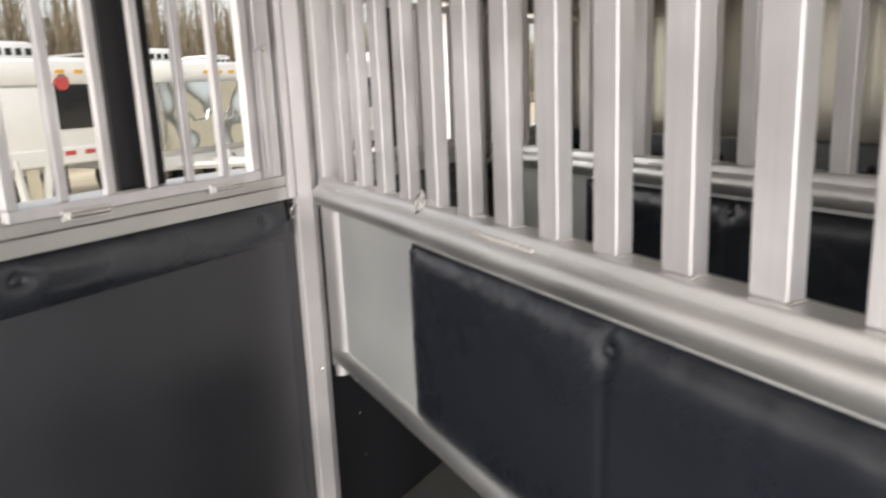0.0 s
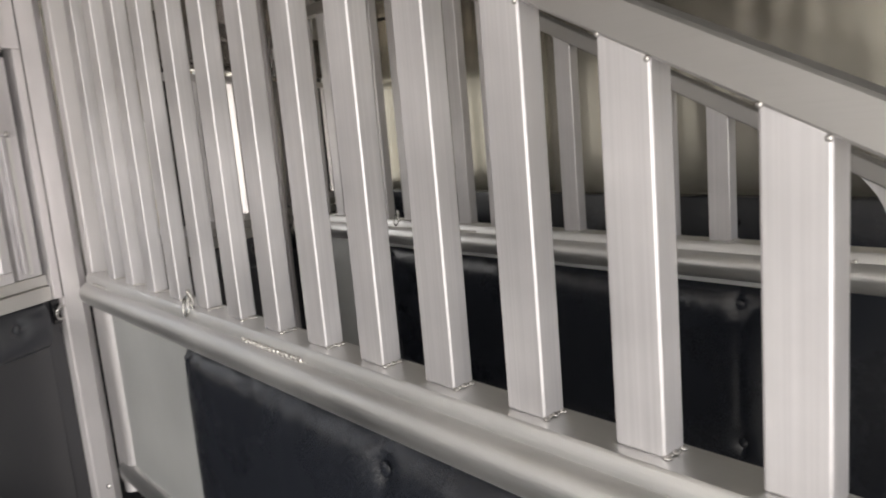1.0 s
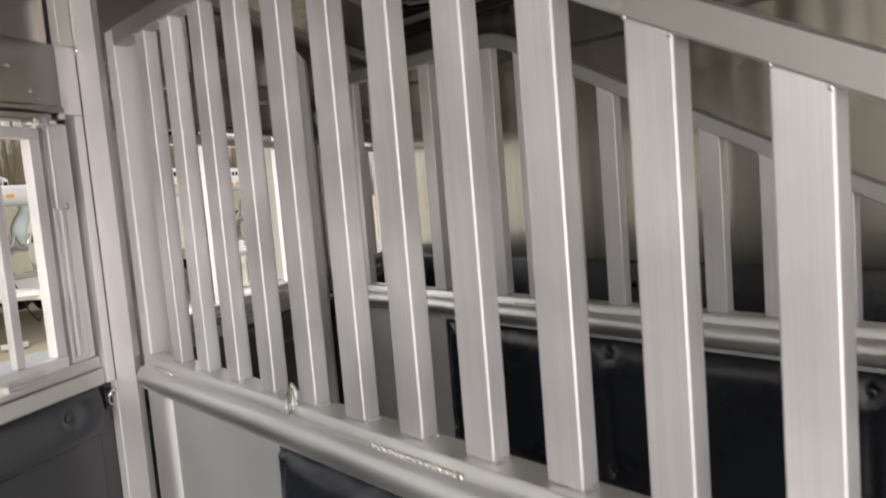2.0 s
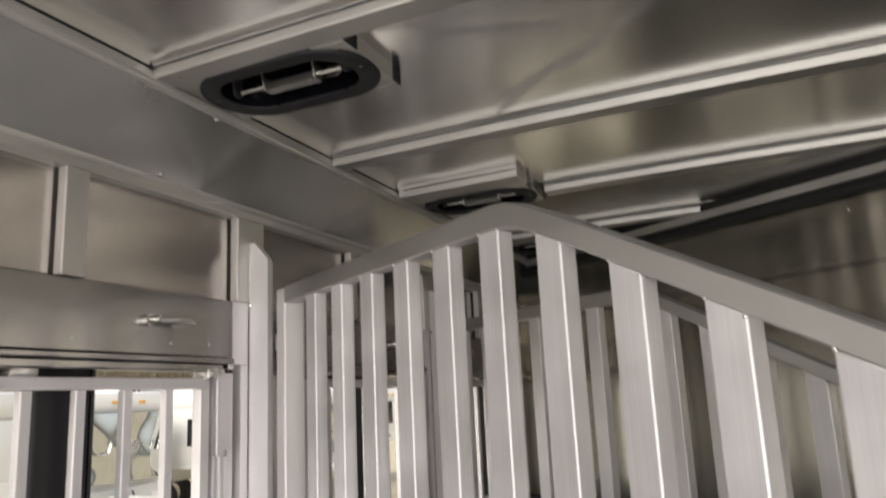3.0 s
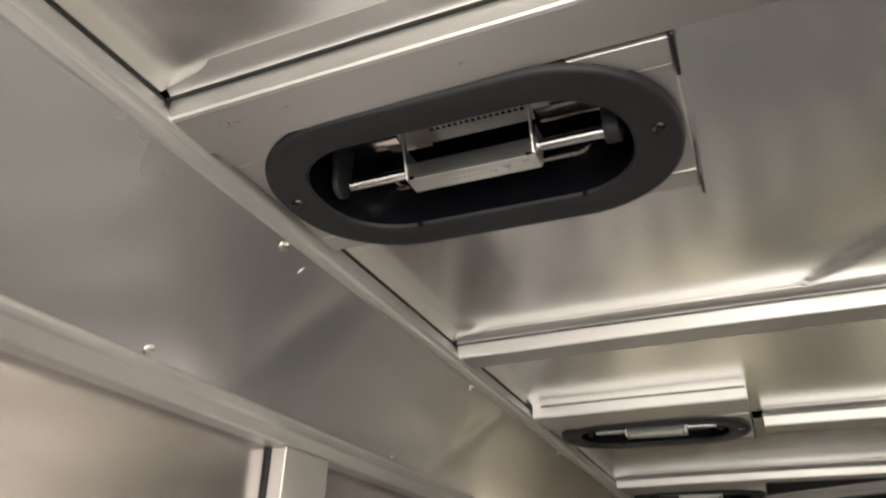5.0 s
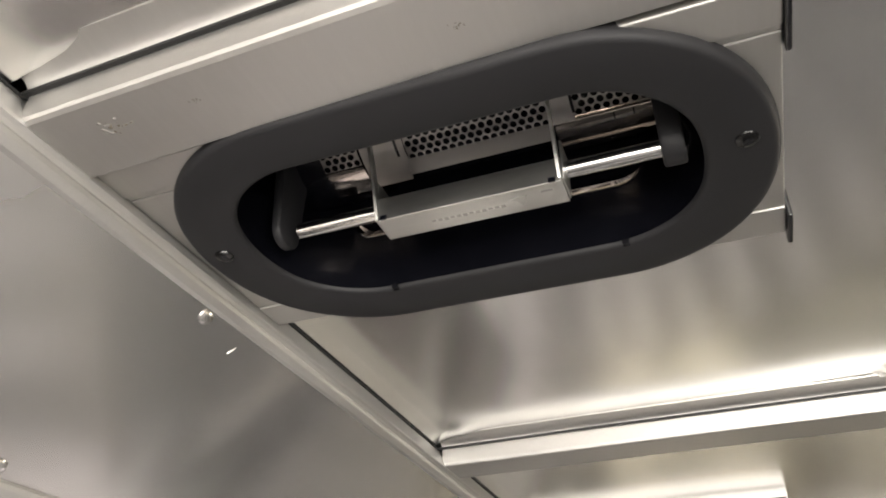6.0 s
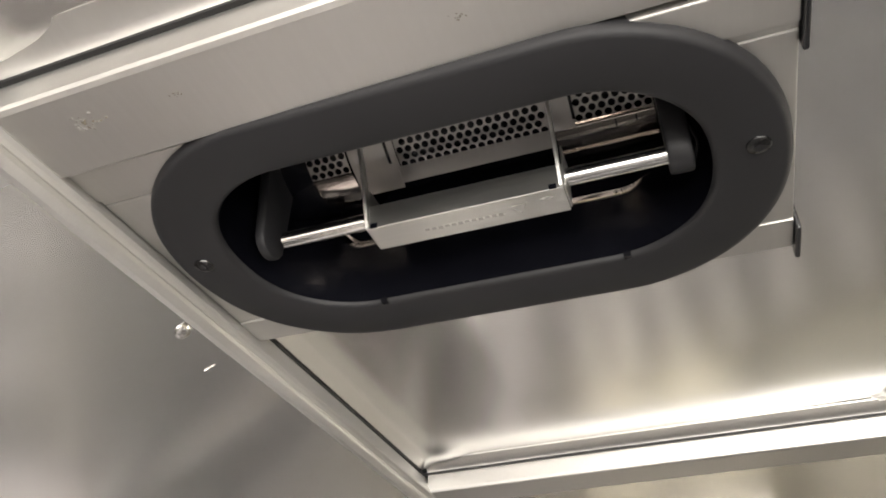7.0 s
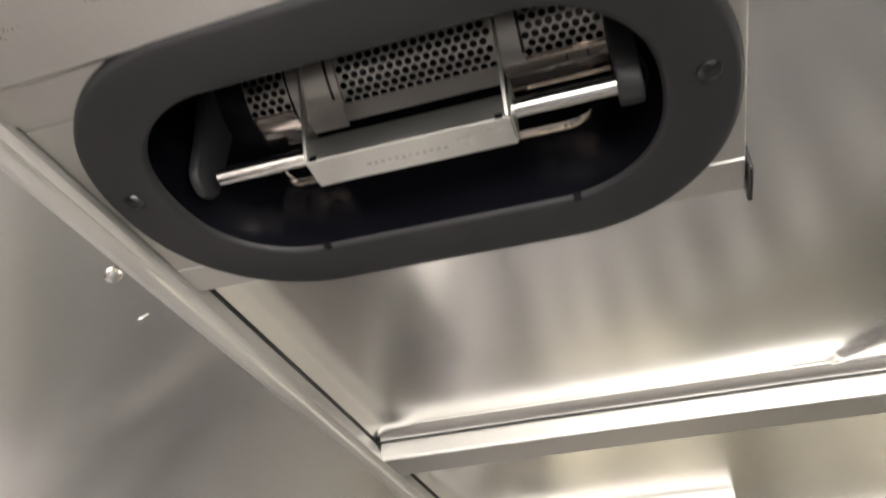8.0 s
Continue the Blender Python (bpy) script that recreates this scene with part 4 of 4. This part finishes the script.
    for xa, xb, a in ((left, s1 - 0.002, 18), (s3 + 0.002, right, 12.5), (s3 + 0.002, right, -14)):
        u = -math.sin(radians(a)) * (r + 0.0004) + ax
        part("drum_bead", sweep([(xa, u, az - math.cos(radians(a)) * (r + 0.0004)), (xb, u, az - math.cos(radians(a)) * (r + 0.0004))], 0.0009, 8), STEEL, h, smooth=True)
    for x in (0.0965, 0.1085):
        part("drum_joint", bent_sheet(x, x + 0.0010, ax, az, r + 0.0003, 4, 13, 4), RECESS, h, "dark joint in the drum")
    move = Matrix.Translation((0, ax, az))
    for a, b, c, lo, k in ((left, s1 - 0.002, 5, 20, 14), (s2, s3, 17, 13, 16), (s4, right, 8, 16, 15)):
        pf = perforated(a, b, lo, lo + 6.2 * k, r, c, k, 0.0023)
        bmesh.ops.transform(pf, matrix=move, verts=pf.verts)
        part("perforated_cover", pf, STEEL_MESH, h, "perforated steel cover", True)
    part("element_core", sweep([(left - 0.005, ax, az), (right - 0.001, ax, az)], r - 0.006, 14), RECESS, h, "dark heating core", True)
    for a, b in ((s1, s2), (s3, s4)):
        part("strap", bent_sheet(a, b, ax, az, r + 0.0012, 13, 130), STEEL_MESH, h, "plain steel strap", True)
    for x in (s2 - 0.0065, s4 - 0.0010):
        part("strap_slot", bent_sheet(x, x + 0.0019, ax, az, r + 0.0016, 20, 110), RECESS, h, "dark slot beside a strap")
    # troughs and rod, black end drum and brackets
    part("trough", trough(0.066, 0.1205, 0.0115, 0.0235, 0.0165), STEEL, h, "polished steel trough", True)
    part("trough", trough(-0.052, -0.084, 0.0110, 0.0235, 0.0155), STEEL, h, "polished steel trough", True)
    part("rod", sweep([(-0.111, 0.0000, 0.014), (0.121, -0.0005, 0.014)], 0.0052, 16), ROD, h, "bright steel rod", True)
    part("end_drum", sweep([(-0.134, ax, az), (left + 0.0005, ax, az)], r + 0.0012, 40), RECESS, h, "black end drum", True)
    for x in (-0.1255, 0.1205):
        pr = [(0.013 * math.cos(radians(t)), 0.016 + 0.012 * math.sin(radians(t))) for t in range(-165, 1, 25)]
        pr += [(0.012, 0.060), (0.010, 0.120), (-0.020, 0.120), (-0.018, 0.060)]
        br = prism(pr, "x", x, x + (0.0065 if x < 0 else 0.013))
        bmesh.ops.bevel(br, geom=[e for e in br.edges if abs(e.verts[0].co.x - e.verts[1].co.x) < 0.001], offset=0.0018, segments=2, affect="EDGES", profile=0.5)
        part("end_bracket", br, PLASTIC, h, "black end bracket", True)
    part("end_knob", dome(left - 0.004, ax - 0.036, az - 0.026, 0.0046, 0.007, "-x"), STEEL, h, smooth=True)
    part("lead", sweep([(0.1335, -0.004, 0.03), (0.137, 0.004, 0.024), (0.1345, 0.016, 0.022), (0.129, 0.026, 0.026)], 0.0016, 8), BLACK, h, "thin black lead", True)
    # guard: folded plate under the element
    fold = [(-0.0091, 0.0003), (0.0112, 0.0003), (0.0112, 0.0014), (-0.0083, 0.0014), (-0.0083, 0.0168), (-0.0095, 0.0168), (-0.0095, 0.0007)]
    guard = part("guard", prism(fold, "x", gx0, gx1 + 0.0012), STEEL_SATIN, h, "folded steel guard plate")
    for x, y in ((gx0 - 0.0012, 0.0100), (gx1 + 0.0013, 0.0105)):
        part("guard_end", box(x, x + 0.0011, -0.0095, y, 0.0016, 0.030, 0.0004), STEEL_SATIN, guard)
    for x in (gx0, gx1):
        edge = [(-0.0095, 0.002), (-0.0150, 0.016), (-0.0200, 0.031), (-0.0270, 0.043), (-0.0330, 0.055), (-0.0350, 0.085)]
        part("guard_ear", prism(edge + [(y + 0.0045, z + 0.001) for y, z in reversed(edge)], "x", x - 0.0009, x + 0.0009), STEEL_SATIN, h)
    for i in range(12):
        part("print_mark", box(-0.018 + 0.0040 * i, -0.0153 + 0.0040 * i, 0.0012, 0.0030 + 0.0004 * (i % 3), 0.00022, 0.00035), INK, guard)
    part("print_mark", box(0.0515, 0.0585, -0.0040, -0.0022, 0.00022, 0.00035), INK, guard)
    part("warning_triangle", prism([(0.0335, -0.0022), (0.0430, -0.0030), (0.0392, 0.0048)], "z", 0.00022, 0.00035), INK, guard, "plain triangle mark")
    for x in (gx0 + 0.0025, gx1 - 0.0065):
        part("guard_notch", box(x, x + 0.0042, -0.0101, -0.0078, 0.0004, 0.0034), RECESS, guard)
    return h


heater = ceiling_heater()
for y in HEATERS[1:]:
    copy_thing(heater, pose(0.355, y + 0.0028, 2.223))
# framing box before the second and third heaters
for y in HEATERS[1:]:
    setting("ceiling_rib", rib_mesh(0.168, 0.540, y - 0.188, 0.10, 0.034), ALU_HAT, "short aluminium channel beside a ceiling heater", "ceiling rib")
    setting("rib_sealant", bead_mesh(0.184, 0.538, y - 0.188), SEAL, "dark sealant line along a ceiling rib", "sealant")


def sealant_smear(x, y, size, seed, material, label, count=14):
    """Thin dried flakes with torn outlines on the rib's underside."""
    rnd = random.Random(seed)
    bm = bmesh.new()
    z = 2.2230 + camber(x)
    for i in range(count):
        px, py = x + rnd.gauss(0, size), y + rnd.gauss(0, size * 0.45)
        r = size * rnd.uniform(0.10, 0.42) * (2.2 if i == 0 else 1.0)
        turn, flat = rnd.uniform(0, 6.3), rnd.uniform(0.3, 0.8)
        rim = []
        for k in range(11):
            a, q = 6.2832 * k / 11, r * rnd.uniform(0.45, 1.1)
            u, v = q * math.cos(a), q * flat * math.sin(a)
            rim.append((px + u * math.cos(turn) - v * math.sin(turn), py + u * math.sin(turn) + v * math.cos(turn)))
        low = [bm.verts.new((u, v, z - 0.00015)) for u, v in rim]
        top = [bm.verts.new((u, v, z + 0.0003)) for u, v in rim]
        bm.faces.new(low)
        for k in range(11):
            bm.faces.new((low[k], low[(k + 1) % 11], top[(k + 1) % 11], top[k]))
    tagged(part("sealant_smear", bm, material), label, "smear", kind="stuff")


SMEAR = surface("dried_sealant", (0.24, 0.23, 0.21), (0.40, 0.385, 0.36), (0.6, 0.8), 0.0, 300, (1, 1, 1), 900, 0.3)
GRIME = surface("brown_grime", (0.13, 0.11, 0.08), (0.26, 0.23, 0.18), (0.6, 0.8), 0.0, 300, (1, 1, 1), 900, 0.3)
sealant_smear(0.206, 0.8475, 0.0050, 3, SMEAR, "pale dried sealant flecks on the aluminium rib")
sealant_smear(0.214, 0.849, 0.0035, 5, GRIME, "brown grime flecks on the aluminium rib")
sealant_smear(0.262, 0.8475, 0.0016, 8, GRIME, "dark scratch flecks on the aluminium rib")
sealant_smear(0.402, 0.853, 0.0022, 9, GRIME, "dark scratch flecks on the aluminium rib")
swarf = part("metal_shaving", sweep([(0.1448, 1.0515, 2.1972), (0.1470, 1.0522, 2.1990), (0.1500, 1.0540, 2.2022)], 0.0004, 6), ZINC, smooth=True)
tagged(swarf, "bright aluminium shaving caught on the cove", "metal shaving")


# ---- outside ----
def ground():
    bm = bmesh.new()
    n = 60
    vs = [[bm.verts.new((-150 + 300 * (i / n) , -150 + 300 * (j / n), -0.62 + 0.05 * noise.noise(Vector((i * 0.7, j * 0.7, 0))))) for j in range(n + 1)] for i in range(n + 1)]
    for i in range(n):
        for j in range(n):
            bm.faces.new((vs[i][j], vs[i + 1][j], vs[i + 1][j + 1], vs[i][j + 1]))
    setting("ground", bm, GRAVEL, "tan gravel yard", "ground")


def parked_trailer(m, length, nose, label):
    """A parked trailer with its nose towards the yard: body, roof cap, nose, lamps, tongue, jack, wheels, roof units."""
    t = thing("horse_trailer", m, label, "trailer", "parked trailers")
    # the white ones have a raised nose that overhangs the hitch
    low, back = (0.85, -0.02) if nose == "polished" else (1.20, -2.3)
    bm = box(-length, back, -1.12, 1.12, 0.85, 2.45, 0.10)
    if nose != "polished":
        box(-2.29, -0.02, -1.12, 1.12, 1.20, 2.45, 0.10, bm)
    part("body", bm, WHITE, t, smooth=True)
    part("roof_cap", box(-length - 0.02, 0.06, -1.15, 1.15, 2.24, 2.62, 0.12), WHITE, t, smooth=True)
    part("lower_frame", box(-length if nose == "polished" else -2.28, 0.05, -1.10, 1.10, low - 0.03, low + 0.22, 0.03), WHITE, t)
    if nose == "polished":
        bm = bmesh.new()
        rows = []
        for i in range(65):
            a = -90 + 180 * i / 64
            rows.append([bm.verts.new((0.02 + (0.16 + 0.03 * math.sin(7 * radians(a)) * math.sin(3 * z) + 0.030 * noise.noise(Vector((a * 0.036, z * 1.7, 2.0)))) * math.cos(radians(a)),
                                       1.08 * math.sin(radians(a)), z)) for z in [1.17 + 1.1 * k / 30 for k in range(31)]])
        for p, q in zip(rows, rows[1:]):
            for k in range(30):
                bm.faces.new((p[k], p[k + 1], q[k + 1], q[k]))
        part("nose_sheet", bm, CHROME, t, "polished buckled nose sheet", True)
        for y in (-0.55, 0.0, 0.45):
            part("handrail", sweep([(0.20, y, 1.75), (0.24, y + 0.1, 1.62), (0.24, y + 0.28, 1.64), (0.20, y + 0.36, 1.8)], 0.018, 8), ZINC, t, smooth=True)
    else:
        part("nose_panel", box(-0.02, 0.03, -1.08, 1.08, 1.17, 2.24, 0.03), WHITE, t, smooth=True)
        part("nose_window", box(0.028, 0.045, -0.13, 0.52, 1.66, 2.26, 0.008), TINT, t, "dark tinted window")
        part("round_lamp", sweep([(0.03, -0.02, 2.30), (0.06, -0.02, 2.30)], 0.11, 18), RED, t, "round red lamp", True)
        for y in (-0.12, 0.19):
            part("marker_lamp", box(0.045, 0.06, y, y + 0.16, 1.30, 1.36, 0.006), RED, t, "red marker lamp")
    for y in (-0.10, 0.18, 0.46):
        part("clearance_lamp", box(0.055, 0.075, y, y + 0.13, 2.42, 2.47, 0.006), AMBER, t, "amber clearance lamp")
    if nose == "polished":
        part("tongue", box(0.05, 1.15, -0.12, 0.12, 0.80, 0.96, 0.02), WHITE, t)
        for s in (-1, 1):
            part("tongue_brace", sweep([(0.05, s * 0.85, 0.88), (1.1, s * 0.06, 0.88)], 0.06, 4), WHITE, t)
        part("jack_leg", sweep([(0.30, 0.02, 0.10), (0.30, 0.02, 1.10)], 0.07, 12), WHITE, t, smooth=True)
        part("jack_foot", box(0.16, 0.44, -0.12, 0.16, 0.02, 0.10, 0.01), WHITE, t)
        part("cable", sweep([(0.1, 0.35, 1.0), (0.25, 0.42, 0.55), (0.45, 0.40, 0.38), (0.7, 0.30, 0.55), (0.9, 0.15, 0.85)], 0.014, 6), TYRE, t, "black trailer cable", True)
    else:
        for y0, y1 in ((-0.83, -0.69), (-0.38, -0.52)):
            part("landing_leg", sweep([(0.02, y0, 1.30), (0.02, y1, 0.05)], 0.055, 4), WHITE, t)
        # added panel in the tan of the gravel behind, no real board
        part("gravel_stand_in", box(0.0, 0.012, -0.70, -0.51, 0.30, 1.16, 0.003), CREAM, t, "tan panel standing in for the gravel behind the legs")
        part("coupler", sweep([(-0.25, 0.0, 0.62), (-0.25, 0.0, 1.19)], 0.06, 12), BLACK, t, "black gooseneck coupler", True)
    for x in (-length * 0.55, -length * 0.55 - 0.9):
        for s in (-1, 1):
            wh = part("wheel", sweep([(x, s * 0.88, 0.37), (x, s * 1.12, 0.37)], 0.36, 24), TYRE, t, smooth=True)
            part("rim", sweep([(x, s * 1.10, 0.37), (x, s * 1.13, 0.37)], 0.22, 20), ZINC, wh, smooth=True)
    for x in (-length * 0.22, -length * 0.62):
        u = part("roof_unit", box(x - 0.45, x + 0.45, -0.35, 0.35, 2.62, 2.92, 0.09), WHITE, t, smooth=True)
        for k in range(4):
            part("vent_slot", box(x + 0.452, x + 0.462, -0.28 + 0.15 * k, -0.19 + 0.15 * k, 2.72, 2.82), TINT, u)
    part("roof_rail", sweep([(-length + 0.4, 0.9, 2.74), (-0.5, 0.9, 2.74)], 0.02, 8), ZINC, t, smooth=True)
    for s in range(3):
        x = -length + 1.0 + s * (length - 2.2) / 2
        part("side_window", box(x, x + 0.7, -1.135, -1.11, 1.60, 2.10, 0.008), TINT, t, "dark tinted window")
    return t


def tree_line():
    """Bare winter woods behind the yard: trunks with many thin limbs."""
    rnd = random.Random(7)
    bm = bmesh.new()
    for i in range(300):
        x = -34 - rnd.random() * 16
        y = -45 + i * 0.44 + rnd.uniform(-0.5, 0.5)
        h = rnd.uniform(6, 11)
        lean = rnd.uniform(-0.05, 0.05)
        top = Vector((x + lean * h, y + rnd.uniform(-0.4, 0.4), h))
        root = Vector((x, y, -0.7))
        sweep([root, root.lerp(top, 0.5) + Vector((rnd.uniform(-0.1, 0.1), rnd.uniform(-0.1, 0.1), 0)), top], rnd.uniform(0.05, 0.13), 5, bm)
        for k in range(24):
            f = rnd.uniform(0.12, 0.97)
            p = root.lerp(top, f)
            d = Vector((rnd.uniform(-1, 1), rnd.uniform(-1, 1), rnd.uniform(0.3, 1.1))) * rnd.uniform(0.7, 2.0)
            sweep([p, p + d * 0.5 + Vector((0, 0, 0.05)), p + d], 0.022, 3, bm)
    tagged(part("bare_woods", bm, BARK), "brown leafless winter woods behind the yard", "trees", kind="stuff")
    # low scrub
    bm = bmesh.new()
    for i in range(46000):
        x, y = -30 - rnd.random() * 22, rnd.uniform(-30, 75)
        p = Vector((x, y, rnd.choice((-0.7, -0.7, rnd.uniform(1.0, 5.0)))))
        d = Vector((rnd.uniform(-0.9, 0.9), rnd.uniform(-0.9, 0.9), rnd.uniform(1.4, 4.6)))
        s = Vector((rnd.uniform(-1, 1), rnd.uniform(-1, 1), 0)).normalized() * 0.035
        a, b, c = bm.verts.new(p - s), bm.verts.new(p + s), bm.verts.new(p + d)
        bm.faces.new((a, b, c))
    tagged(part("scrub", bm, BARK), "tangled brown scrub at the foot of the woods", "scrub", kind="stuff")


ground()
for k, y in enumerate((-7.0, -4.1, -0.9, 2.1, 6.1, 9.15, 12.2, 15.3, 18.4)):
    shiny = k % 2 == 1
    parked_trailer(pose(-8.0 - 0.5 * (k % 3), y, -0.60, 0, 0, 4 - 3 * (k % 3)), 6.5 + 0.6 * (k % 2), "polished" if shiny else "white",
                   "white horse trailer with a polished nose parked on gravel" if shiny else "white horse trailer with a dark nose window parked on gravel")
for k, y in enumerate((0.5, 4.2, 8.3, 12.8, 17.0, 21.5)):
    parked_trailer(pose(-19.5 - 0.8 * (k % 2), y, -0.55, 0, 0, 6), 7.0, "white", "white horse trailer parked farther back on gravel")
tree_line()
